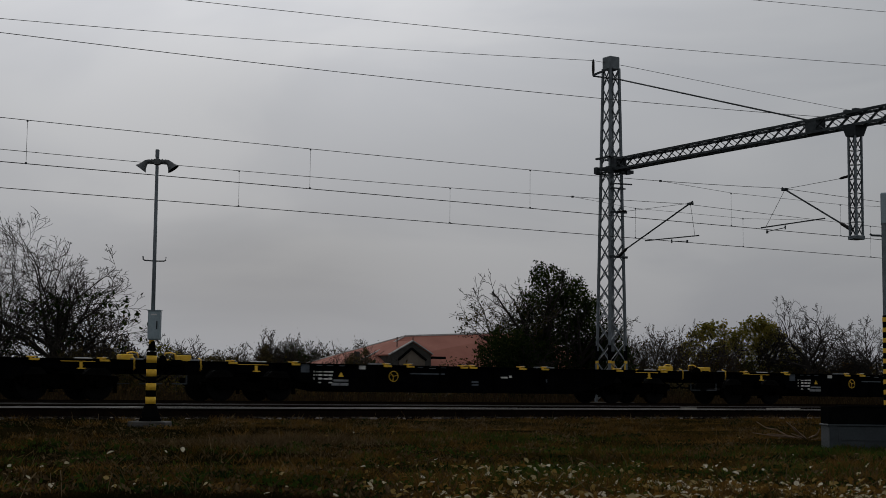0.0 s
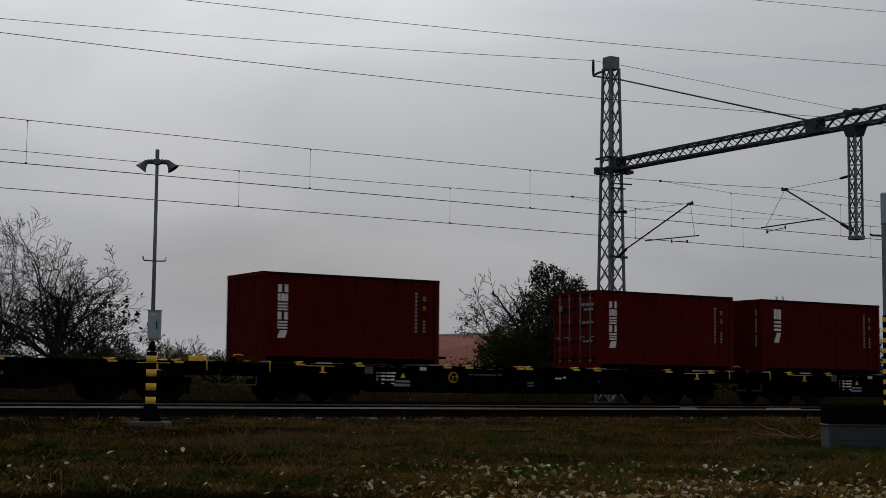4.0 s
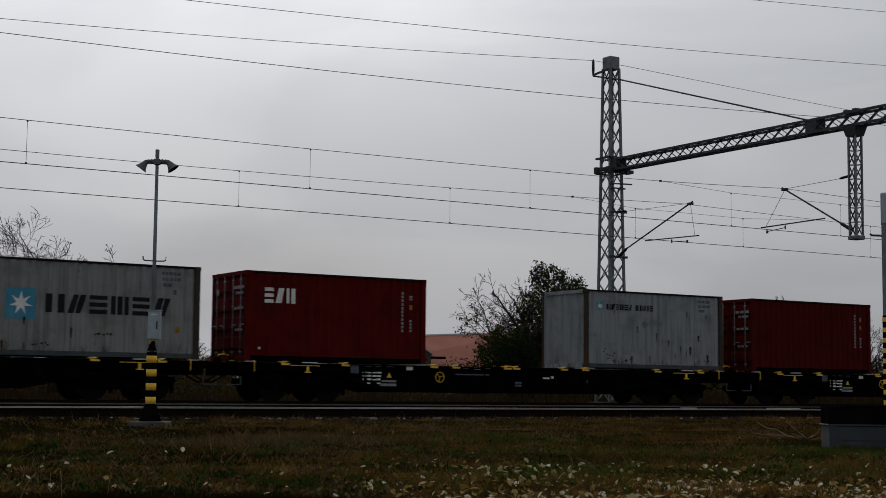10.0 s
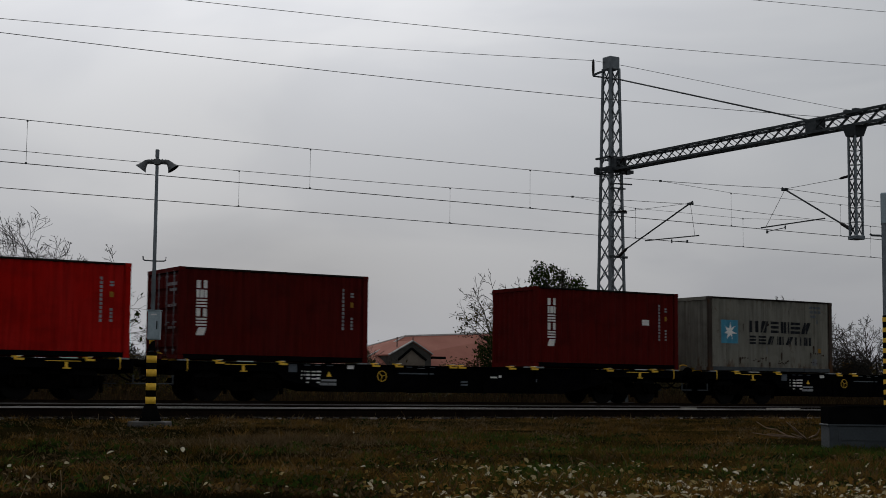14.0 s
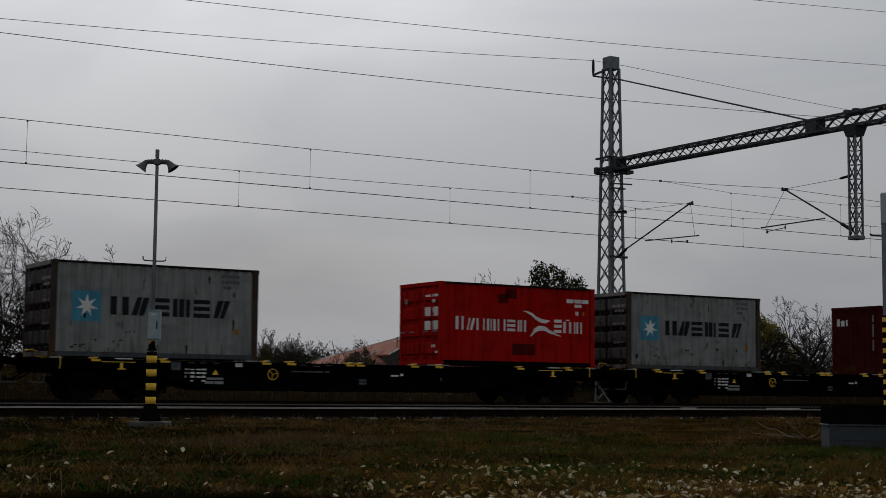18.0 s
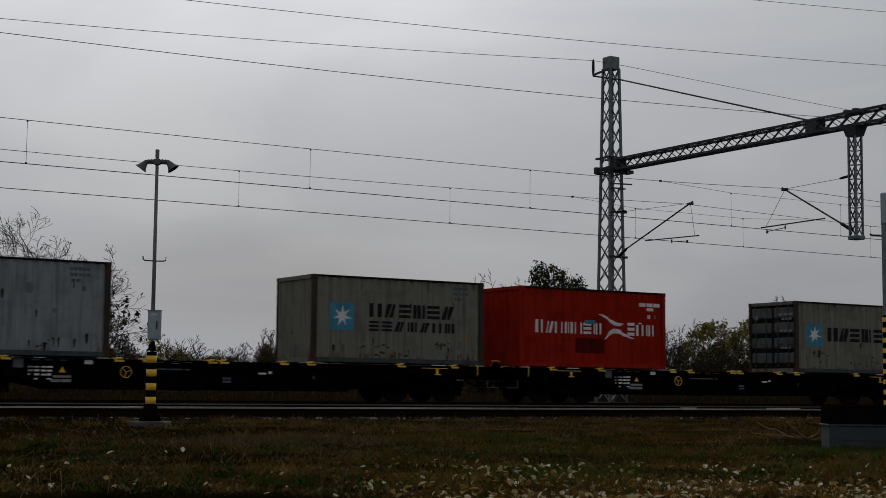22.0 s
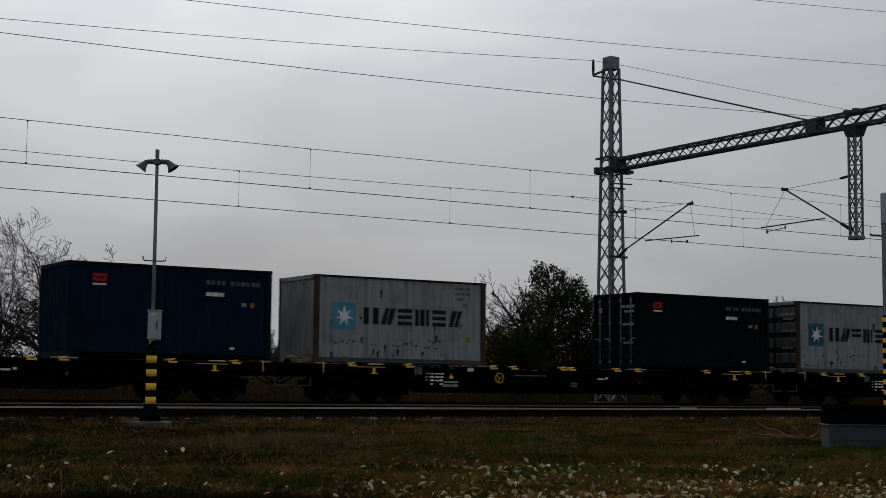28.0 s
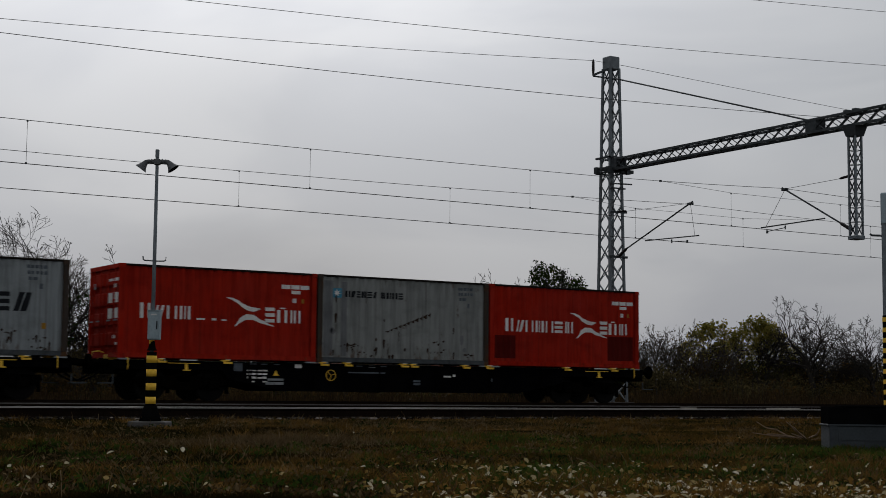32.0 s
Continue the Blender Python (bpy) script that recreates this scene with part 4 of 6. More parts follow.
for k, (px, py, h, lf) in enumerate(((21.2, 25.2, 2.5, "leaf_tan"), (23.0, 25.6, 2.7, "leaf_tan"), (25.2, 27.0, 2.3, "leaf_tan"), (26.6, 28.2, 2.9, "leaf_ochre"), (28.2, 29.6, 2.6, "leaf_tan"), (18.6, 25.8, 2.2, "leaf_tan"))):
    tree(46 + k, (px, py, GB), BUSH, h + 0.3, 0.05, LEAFY, 0.40, lf, 2600, 0.07, 0.14, stems=2, name="bush", category="bush", bark="pale_bark", lobes=[(x * h, z * h, r * h) for x, z, r in ((-0.25, 0.35, 0.30), (0.2, 0.45, 0.32), (0.05, 0.72, 0.22), (-0.4, 0.6, 0.17), (0.45, 0.65, 0.18))])
# low far trees: a pale broom-shaped one among olive crowns
LOW = ((36.6, 3.2, "leaf_tan"), (39.4, 3.3, "leaf_tan"), (42.2, 3.4, "leaf_green"), (44.6, 3.8, "leaf_green"), (47.2, 3.3, "leaf_tan"), (49.6, 3.7, "leaf_tan"), (51.2, 4.1, "leaf_tan"), (55.1, 4.5, "leaf_green"), (57.0, 4.2, "leaf_green"), (58.9, 3.7, "leaf_tan"), (61.2, 4.2, "leaf_tan"), (63.6, 3.6, "leaf_green"))
for k, (px, h, lf) in enumerate(LOW):
    rr = random.Random(k)
    crowns = [(rr.uniform(-1.2, 1.2), h * rr.uniform(0.45, 0.80), rr.uniform(0.45, 0.75)) for _ in range(7)] + [(rr.uniform(-0.4, 0.4), h - 0.35, 0.42), (0, 0.9, 1.1), (0.9, 0.6, 0.9), (-0.9, 0.6, 0.9)]
    tree(20 + k, (px, 68.5 + (k % 3) * 2.0, GB), "small distant tree with thinning autumn leaves", h + 0.35, 0.10, LEAFY, 0.40, lf, 5200, 0.085, stems=2, lobes=crowns, thin=0.010, bark="pale_bark")
for px, h in ((50.6, 4.3), (52.5, 5.45), (53.4, 5.2)):
    tree(int(px * 10), (px, 70.0, GB), "distant bare tree with broom-shaped pale twigs", h, 0.12, BROOM, 0.34, "leaf_brown", 500, 0.07, 0.2, stems=2, thin=0.012, bark="pale_bark", width=0.8)
for k, (px, py, h) in enumerate(((72.0, 95.0, 5.4), (76.5, 98.0, 6.0), (80.0, 99.0, 5.7))):
    tree(40 + k, (px, py, GB), "distant half-bare tree behind the house", h, 0.13, LEAFY, 0.40, "leaf_brown", 900, 0.09, 0.3, stems=2, thin=0.012)
for px, h in ((66.2, 4.5), (68.4, 4.7), (70.6, 4.6)):
    tree(int(px * 10), (px, 97.0, GB), "distant half-bare tree behind the house", h + 0.9, 0.12, BROOM, 0.36, "leaf_green", 900, 0.10, 0.16, stems=2, thin=0.014)
# the dense dark green tree by the mast, a half-bare one and bushes at its foot
tree(41, (46.5, 23.6, GB), "dense dark green tree still in full leaf", 6.9, 0.22, LEAFY, 0.36, "leaf_green", 23000, 0.085, stems=2, lobes=[(-0.5, 6.55, 0.75), (0.1, 6.75, 0.55), (0.5, 6.0, 1.0), (1.75, 6.15, 0.55), (2.3, 5.3, 0.8), (1.2, 4.9, 1.4), (-0.8, 5.2, 1.1), (-0.2, 3.6, 1.8), (1.9, 3.7, 1.2), (2.3, 2.9, 0.9), (0.9, 2.4, 1.7), (-1.3, 3.2, 1.4), (-1.6, 2.2, 1.5), (0, 1.3, 1.6)])
tree(20, (43.6, 25.2, GB), "half-bare tree with pale thin twigs and few leaves", 6.75, 0.13, KNOTTY, 0.36, "leaf_olive", 1500, 0.075, 0.16, z_range=(0.6, 5.2), bark="pale_bark", width=0.85)
tree(43, (43.0, 22.0, GB), "dense dark green bush beside the railway", 3.9, 0.10, LEAFY, 0.36, "leaf_green", 7500, 0.085, stems=2, name="bush", category="bush", lobes=[(-1.1, 3.1, 0.65), (-1.9, 2.5, 0.7), (-0.4, 2.6, 1.0), (0.7, 2.9, 1.0), (-1.5, 1.5, 1.1), (0, 1.4, 1.4), (1.2, 1.6, 1.3)])
tree(44, (49.0, 22.4, GB), "dark green bush beside the railway with thinning leaves", 4.3, 0.10, LEAFY, 0.36, "leaf_green", 4600, 0.085, stems=2, name="bush", category="bush", lobes=[(0.2, 3.5, 0.65), (-0.6, 2.9, 0.9), (0.8, 2.6, 0.75), (0.3, 1.6, 1.2), (-0.9, 1.5, 1.2), (1.3, 1.3, 0.9)])
tree(45, (40.6, 21.6, GB), "brown-leaved bush beside the railway", 2.4, 0.06, LEAFY, 0.40, "leaf_brown", 1800, 0.07, 0.2, stems=2, name="bush", category="bush")
# thin scrub past the mast
for k, (px, py, h) in enumerate(((51.6, 24.0, 4.5), (52.9, 25.5, 4.3), (54.2, 24.4, 4.3), (55.7, 25.0, 4.5), (57.2, 24.0, 3.7))):
    tree(52 + k, (px, py, GB), "thicket of bare brown twigs", h, 0.06, BROOM, 0.34, "leaf_brown", 500, 0.06, 0.2, stems=3, name="bush", category="bush", width=0.85, bark="pale_bark", thin=0.0065)
# yellowing tree pair and the bare trees by the end of the view
YELLOW = "broad tree with yellow-green autumn crown"
tree(60, (60.0, 26.6, GB), YELLOW, 4.3, 0.15, LEAFY, 0.36, "leaf_ochre", 8200, 0.085, lobes=[(-2.0, 3.2, 0.5), (-1.4, 3.8, 0.5), (-0.7, 4.3, 0.55), (0.1, 4.45, 0.5), (0.9, 4.4, 0.55), (1.6, 4.0, 0.5), (2.1, 3.5, 0.6), (-1.2, 2.7, 0.8), (0.2, 3.1, 0.9), (1.4, 2.9, 0.7), (-0.3, 1.7, 1.2), (1.2, 1.6, 1.0)], thin=0.012)
tree(61, (63.6, 26.0, GB), YELLOW, 4.8, 0.16, LEAFY, 0.36, "leaf_ochre", 9000, 0.085, lobes=[(-0.2, 4.0, 0.8), (0.5, 3.9, 0.7), (-1.7, 4.35, 0.5), (-1.0, 4.7, 0.5), (-0.3, 4.85, 0.5), (0.4, 4.8, 0.5), (1.0, 4.5, 0.5), (1.6, 4.1, 0.55), (1.6, 3.1, 0.75), (-1.1, 3.5, 0.75), (0.4, 3.4, 0.85), (-0.9, 2.1, 1.0), (0.9, 2.0, 1.1)], thin=0.012)
for k, (px, z) in enumerate(((58.6, 2.5), (60.8, 2.7), (62.6, 2.4), (64.6, 2.5))):
    tree(90 + k, (px, 24.6, GB), "low olive bush under the yellow trees", z + 0.2, 0.05, LEAFY, 0.4, "leaf_olive", 2200, 0.075, stems=2, name="bush", category="bush", lobes=[(-0.6, z * 0.6, 0.8), (0.5, z * 0.7, 0.75), (0, z * 0.35, 1.0)])
for k, (px, z) in enumerate(((65.6, 2.6), (67.4, 2.9), (69.2, 2.7), (71.0, 2.9))):
    tree(95 + k, (px, 25.2, GB), "brown bush at the foot of bare trees", z + 0.2, 0.05, LEAFY, 0.4, "leaf_tan", 2600, 0.075, stems=2, name="bush", category="bush", lobes=[(-0.7, z * 0.65, 0.8), (0.6, z * 0.7, 0.8), (0, z * 0.4, 1.1), (0.1, z * 0.85, 0.5)])
tree(48, (63.9, 22.2, GB), BARE, 6.2, 0.17, GNARLED, 0.36, width=0.85, thin=0.0075)
tree(63, (66.0, 23.6, GB), BARE, 5.3, 0.13, KNOTTY, 0.36, "leaf_brown", 200, 0.06, 0.2, width=0.85, thin=0.0075)
tree(164, (67.8, 21.4, GB), BARE, 4.6, 0.13, GNARLED, 0.34, thin=0.0075)
tree(25, (69.8, 23.0, GB), BARE, 5.4, 0.13, GNARLED, 0.36, "leaf_brown", 200, 0.05, 0.2, thin=0.0075, lean=(-0.1, 0))
tree(66, (64.9, 24.5, GB), BARE, 4.2, 0.11, KNOTTY, 0.34, thin=0.0075)


def build_scrub():
    """The belt of brambles and tall dry weeds along the far side of the line."""
    rng = np.random.default_rng(77)
    for name, mat, n, m, x0, x1, y0, y1, size, hmax, label in (
            ("hedge", "leaf_brown", 30000, 230, 49, 84, 23.5, 26.5, 0.08, 3.35, "tall dark brown hedge behind the railway"),
            ("hedge", "leaf_brown", 24000, 170, 57, 92, 25.0, 29.0, 0.08, 3.6, "tall dark brown hedge behind the railway"),
            ("hedge", "leaf_tan", 34000, 300, 50, 78, 21.5, 24.0, 0.08, 2.55, "brown bramble hedge beside the railway"),
            ("hedge", "leaf_olive", 8000, 70, 6, 29, 29, 33, 0.08, 1.9, "brown-green hedge behind half-bare trees"),
            ("hedge", "leaf_tan", 20000, 150, 24, 68, 58, 64, 0.10, 3.0, "distant olive and brown hedge"),
            ("undergrowth", "leaf_brown", 40000, 420, 2, 105, 17.0, 27.0, 0.09, 1.75, "dark brown tangled undergrowth along the railway"),
            ("undergrowth", "leaf_olive", 24000, 260, 2, 105, 22.0, 36.0, 0.09, 2.0, "olive scrub behind the railway")):
        x, y = rng.uniform(x0, x1, m), rng.uniform(y0, y1, m)
        r = rng.uniform(0.35, 0.85, m)
        k = np.array([0.75 + 0.6 * noise.noise((a * 0.25, b * 0.25, 1.0)) for a, b in zip(x, y)])
        top = np.clip(k, 0.35, 1.15) * hmax * np.where(x < 36, 1.15, 1.0)
        z = GB + rng.uniform(0.2, 1.0, m) * np.maximum(top - r, 0.2)
        c = clumped(np.stack([x, y, z, r], 1), rng, n, 0.3)
        tagged(new(name, lozenges(c[c[:, 2] > GB], rng, size).mesh(name, mat)), label, "undergrowth", kind="stuff")
    n = 24000
    x, y = rng.uniform(2, 105, n), rng.uniform(7.5, 19.0, n)
    h = np.array([0.45 + 0.35 * noise.noise((a * 0.4, b * 0.4, 5.0)) for a, b in zip(x, y)])
    c = np.stack([x, y, GB + rng.uniform(0, 1, n) * h * np.where(x > 36, 1.3, 1.0)], 1)
    tagged(new("dry_weeds", lozenges(c, rng, 0.20, 0.06, True).mesh("dry_weeds", "weeds")), "tall dry brown weeds beside the railway", "undergrowth", kind="stuff")
    # bare canes standing out of it
    rr = random.Random(4)
    sh = Shape()
    for k in range(1100):
        x, y = rr.uniform(4, 90), rr.uniform(16, 30)
        h = rr.uniform(0.7, 2.1) * (1.2 if 49 < x < 60 else 0.85)
        dx, dy = rr.gauss(0, 0.25), rr.gauss(0, 0.25)
        sh.tube([(x, y, GB), (x + dx * 0.5, y + dy * 0.5, GB + h * 0.6), (x + dx * 1.4, y + dy * 1.4, GB + h)], [0.012, 0.009, 0.005], 3, False)
    tagged(new("canes", sh.mesh("canes", "bark")), "bare brown canes standing in the scrub", "undergrowth", kind="stuff")
    # far wood that closes the horizon
    m = 1500
    x, y, r = rng.uniform(-120, 420, m), rng.uniform(150, 200, m), rng.uniform(0.8, 1.7, m)
    top = np.array([2.7 + 1.2 * noise.noise((a * 0.05, 2.0, 1.0)) for a in x])
    c = clumped(np.stack([x, y, GB + rng.uniform(0.2, 1, m) * (top - r), r], 1), rng, 42000, 0.35)
    tagged(new("far_wood", lozenges(c, rng, 0.45, 0.6).mesh("far_wood", "leaf_brown")), "low brown wood on the horizon", "wood", kind="stuff")


build_scrub()


# ---- meadow in front of the tracks ----
def meadow_places(rng, n, far=35.0, near=9.0):
    """Places over the wedge of meadow before the camera, denser close by."""
    d = near + (far - near) * rng.uniform(0, 1, n) ** 1.5
    a = np.radians(32.2 + rng.uniform(-18, 18, n))
    x, y = EYE.x + d * np.sin(a) / np.cos(np.radians(0)), EYE.y + d * np.cos(a)
    keep = (y < -17.15) & ~((x > 12.7) & (x < 15.6) & (y > -27.2 + 0.36 * (x - 12.95)) & (y < -26.3 + 0.36 * (x - 12.95)))
    return x[keep], y[keep]


def blades(rng, x, y, h0, spread, wide=1.0):
    """Grass blades rooted at the given places."""
    n = len(x)
    z = np.array([lie(a, b) for a, b in zip(x, y)])
    patch = np.array([noise.noise((a * 0.55, b * 0.55, 4.0)) + 0.6 * noise.noise((a * 1.9, b * 1.9, 9.0)) for a, b in zip(x, y)])
    h = np.clip(h0 * (1 + 0.9 * patch), 0.25 * h0, 2.6 * h0) * rng.uniform(0.5, 1.5, n)
    a = rng.uniform(0, 6.283, n)
    w = rng.uniform(0.0035, 0.008, n) * wide
    base = np.stack([x, y, z - 0.01], 1)
    side = np.stack([np.cos(a) * w, np.sin(a) * w, np.zeros(n)], 1)
    tip = base + np.stack([rng.normal(0, spread, n) * h, rng.normal(0, spread, n) * h, h], 1)
    s = Shape()
    s.v = np.stack([base - side, base + side, tip], 1).reshape(-1, 3).tolist()
    s.f = [(3 * i, 3 * i + 1, 3 * i + 2) for i in range(n)]
    return s


def build_meadow():
    rng = np.random.default_rng(9)
    x, y = meadow_places(rng, 210000)
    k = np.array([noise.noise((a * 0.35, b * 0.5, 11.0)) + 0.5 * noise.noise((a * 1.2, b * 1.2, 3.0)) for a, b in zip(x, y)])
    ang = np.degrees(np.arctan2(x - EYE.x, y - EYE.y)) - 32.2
    # blades towards the view's left get the colour with shade painted in
    shaded_grass = k + (-ang - 3) / 14 > 0.12
    tagged(new("grass", blades(rng, x[~shaded_grass], y[~shaded_grass], 0.034, 1.0).mesh("grass", "grass")), "short dull autumn grass with dry brown stalks", "grass", kind="stuff")
    tagged(new("moist_grass", blades(rng, x[shaded_grass], y[shaded_grass], 0.030, 1.0).mesh("moist_grass", "shaded_grass")), "meadow grass with shade on the left put into its colour", "grass", kind="stuff")
    # fresh green tufts: by the box, in the middle and low in the corner
    gx, gy = [], []
    for cx, cy, sx, sy, m in ((12.6, -28.2, 0.9, 0.5, 2600), (13.9, -28.3, 0.9, 0.4, 2200), (10.6, -24.2, 0.8, 0.5, 1500), (8.2, -30.6, 1.2, 0.4, 1600), (9.8, -27.0, 1.0, 0.5, 1000), (6.4, -30.3, 0.9, 0.4, 900), (7.1, -29.4, 0.35, 0.25, 700), (7.3, -29.9, 0.35, 0.25, 700), (12.4, -27.1, 0.35, 0.25, 700)):
        gx.append(rng.normal(cx, sx, m))
        gy.append(rng.normal(cy, sy, m))
    gx, gy = np.concatenate(gx), np.concatenate(gy)
    tagged(new("green_tufts", blades(rng, gx, gy, 0.06, 0.7, 1.3).mesh("green_tufts", "lush")), "fresh green grass tufts", "grass", kind="stuff")
    # a pale straw patch and scattered straw
    gx, gy = np.concatenate([rng.normal(6.9, 0.62, 5200), rng.normal(5.2, 1.2, 700), rng.normal(12.0, 2.2, 1600)]), np.concatenate([rng.normal(-25.1, 0.32, 5200), rng.normal(-26.5, 1.0, 700), rng.normal(-20.4, 1.2, 1600)])
    k = gy < -17.2
    tagged(new("straw", blades(rng, gx[k], gy[k], 0.085, 0.8).mesh("straw", "drygrass")), "pale straw-coloured dry grass patch", "grass", kind="stuff")
    # rough tussocks, some green, some dead
    for label, mat, n, h in (("rough dark green grass tussocks", "lush", 170, 0.05), ("dead brown grass tussocks", "grass", 1000, 0.065), ("bleached grass tussocks", "drygrass", 240, 0.06)):
        tx, ty = meadow_places(rng, n, 17.0 if mat == "lush" else 33.0, 9.5)
        gx, gy = (np.repeat(v, 34) + rng.normal(0, 0.055, len(v) * 34) * (1 if i else 1.3) for i, v in enumerate((tx, ty)))
        ok = gy < -17.2
        tagged(new("tussocks", blades(rng, gx[ok], gy[ok], h, 0.75, 1.1).mesh("tussocks", mat)), label, "grass", kind="stuff")
    # low broad-leaved plants among the grass
    for label, mat, n in (("low dark green broad-leaved plants", "leaf_green", 210), ("low fresh green broad-leaved plants", "lush", 150), ("withered brown plants", "drygrass", 380)):
        tx, ty = meadow_places(rng, n, 16.0 if mat == "lush" else 30.0, 9.3)
        tips = [Vector((a + rng.normal(0, 0.10), b + rng.normal(0, 0.10), lie(a, b) + rng.uniform(0.0, 0.045))) for a, b in zip(tx, ty) for _ in range(30)]
        tagged(new("low_plants", leaves_at(tips, rng, len(tips), 0.020, 0.012).mesh("low_plants", mat)), label, "plants", kind="stuff")
    # seed stalks, thicker in one pale patch
    x, y = meadow_places(rng, 3000)
    k = rng.uniform(0, 1, len(x)) < 0.25 + 0.75 * np.exp(-(((x - 8.9) / 1.6) ** 2 + ((y + 22.6) / 1.0) ** 2))
    s = Shape()
    for px, py in zip(x[k], y[k]):
        hh, z0 = rng.uniform(0.05, 0.15), lie(px, py)
        dx, dy = rng.normal(0, 0.07, 2)
        s.tube([(px, py, z0), (px + dx * 0.4, py + dy * 0.4, z0 + hh * 0.6), (px + dx, py + dy, z0 + hh)], [0.003, 0.0025, 0.004], 3, False)
    tagged(new("dry_stalks", s.mesh("dry_stalks", "drygrass")), "pale dry grass stalks in the meadow", "grass", kind="stuff")


MAT["drygrass"] = leaf_material("dry_grass", ((0.0, (0.045, 0.028, 0.013)), (0.5, (0.10, 0.066, 0.030)), (1.0, (0.20, 0.145, 0.08))), 0.9)
build_meadow()


def build_fallen_leaves():
    rng = np.random.default_rng(21)
    x, y = meadow_places(rng, 19000, 20.0, 9.2)
    d = np.hypot(x - EYE.x, y - EYE.y)
    ang = np.degrees(np.arctan2(x - EYE.x, y - EYE.y)) - 32.2
    clump = np.array([noise.noise((a * 0.8, b * 0.8, 2.0)) for a, b in zip(x, y)])
    dens = np.clip((13.4 - d) / 3.8, 0.0, 1.0) * np.clip(0.12 + (ang + 3) / 15, 0.03, 1.0) + 0.006
    k = rng.uniform(0, 1, len(x)) < dens * np.clip(0.72 + 1.2 * clump, 0.12, 1.6)
    s = Shape()
    for px, py in zip(x[k], y[k]):
        r = 0.009 + 0.022 * rng.uniform(0, 1) ** 1.6
        z0 = lie(px, py) + rng.uniform(0.025, 0.06)
        m = Matrix.Translation((px, py, z0)) @ Euler((rng.normal(0, 0.5), rng.normal(0, 0.5), rng.uniform(0, 6.28))).to_matrix().to_4x4()
        c = rng.uniform(0.1, 0.5) * r
        pts = [(-1.25 * r, 0, 0), (-0.5 * r, 0.62 * r, c), (0.4 * r, 0.7 * r, c), (1.2 * r, 0.05 * r, 0.2 * c), (0.45 * r, -0.66 * r, c), (-0.55 * r, -0.6 * r, c)]
        s.add([m @ Vector(p) for p in pts], [(0, 1, 2, 3), (0, 3, 4, 5)])
    tagged(new("fallen_leaves", s.mesh("fallen_leaves", "fallen")), "pale and ochre fallen leaves scattered over the grass", "leaves", kind="stuff")


build_fallen_leaves()


def build_branch():
    t = thing("fallen_branch", "bare pale dead branch lying in the grass", "branch", (13.95, -25.3, -0.30))
    r = random.Random(8)
    for k in range(9):
        a = radians(150 + 17 * k + r.uniform(-8, 8))
        n = r.uniform(0.35, 0.8)
        q = Vector((0.35, -0.15, 0.02))
        pts = [q]
        for j in range(5):
            a += r.uniform(-0.2, 0.2)
            q = q + Vector((math.cos(a), math.sin(a) * 0.7, r.uniform(0.1, 0.6) * (0.9 if k % 2 else 0.35))) * n / 5
            pts.append(q)
        part("limb", Shape().tube(pts, [0.016, 0.014, 0.012, 0.010, 0.008, 0.006], 6), "deadwood", t, smooth=True)


build_branch()


# ---- the train: its place along the line by time ----
KNOTS = (0, 4, 8, 12, 16, 20, 24, 28, 32)
SPEED = (8.8528, 9.7232, 9.9423, 10.3264, 10.7541, 10.9344, 11.0009, 11.1603, 11.4761)
FIRST, PITCH, SLOT, DECK = 75.42, 19.6408, 6.096, 1.155


def run(t):
    """Metres that the train has gone by t seconds."""
    s = 0.0
    for a, b, u, v in zip(KNOTS, KNOTS[1:], SPEED, SPEED[1:]):
        d = min(max(t - a, 0), b - a)
        s += d * u + (v - u) / (b - a) * d * d / 2
    return s


LEN, WID, HGT = 6.058, 2.438, 2.591
RIB, DEPTH = 0.2785, 0.044


def profile(x, x0):
    """Depth of the corrugation at x, with its first rib at x0."""
    u = ((x - x0) / RIB) % 1.0
    if u < 0.26:
        return 0.0
    if u < 0.50:
        return DEPTH * (u - 0.26) / 0.24
    if u < 0.76:
        return DEPTH
    return DEPTH * (1 - (u - 0.76) / 0.24)


def breaks(x0, x1, start):
    """The places where the corrugation folds between x0 and x1."""
    xs = {x0, x1}
    k = math.floor((x0 - start) / RIB) - 1
    while start + k * RIB < x1:
        for u in (0, 0.26, 0.50, 0.76):
            x = start + (k + u) * RIB
            if x0 < x < x1:
                xs.add(x)
        k += 1
    return sorted(xs)


CORNER = 0.165
FACE = 0.028


def corrugated(x0, x1, z0, z1, start):
    xs = breaks(x0, x1, start)
    v = [(x, FACE + profile(x, start), z) for x in xs for z in (z0, z1)]
    return Shape().add(v, [(2 * i, 2 * i + 2, 2 * i + 3, 2 * i + 1) for i in range(len(xs) - 1)])


def decal(polys, start=CORNER, proud=0.004):
    """Convex outlines (x, z) laid on the corrugated wall, following its folds."""
    s = Shape()
    for poly in polys:
        lo, hi = min(p[0] for p in poly), max(p[0] for p in poly)
        xs = breaks(lo, hi, start)
        for a, b in zip(xs, xs[1:]):
            out = poly
            for side, lim in ((1, a), (-1, b)):
                src, out = out, []
                for i, p in enumerate(src):
                    q = src[(i + 1) % len(src)]
                    pin, qin = side * (p[0] - lim) >= -1e-9, side * (q[0] - lim) >= -1e-9
                    if pin:
                        out.append(p)
                    if pin != qin:
                        f = (lim - p[0]) / (q[0] - p[0])
                        out.append((lim, p[1] + f * (q[1] - p[1])))
                if not out:
                    break
            if len(out) > 2:
                s.add([(x, FACE + profile(min(max(x, a + 1e-6), b - 1e-6), start) - proud, z) for x, z in out], [tuple(range(len(out)))])
    return s


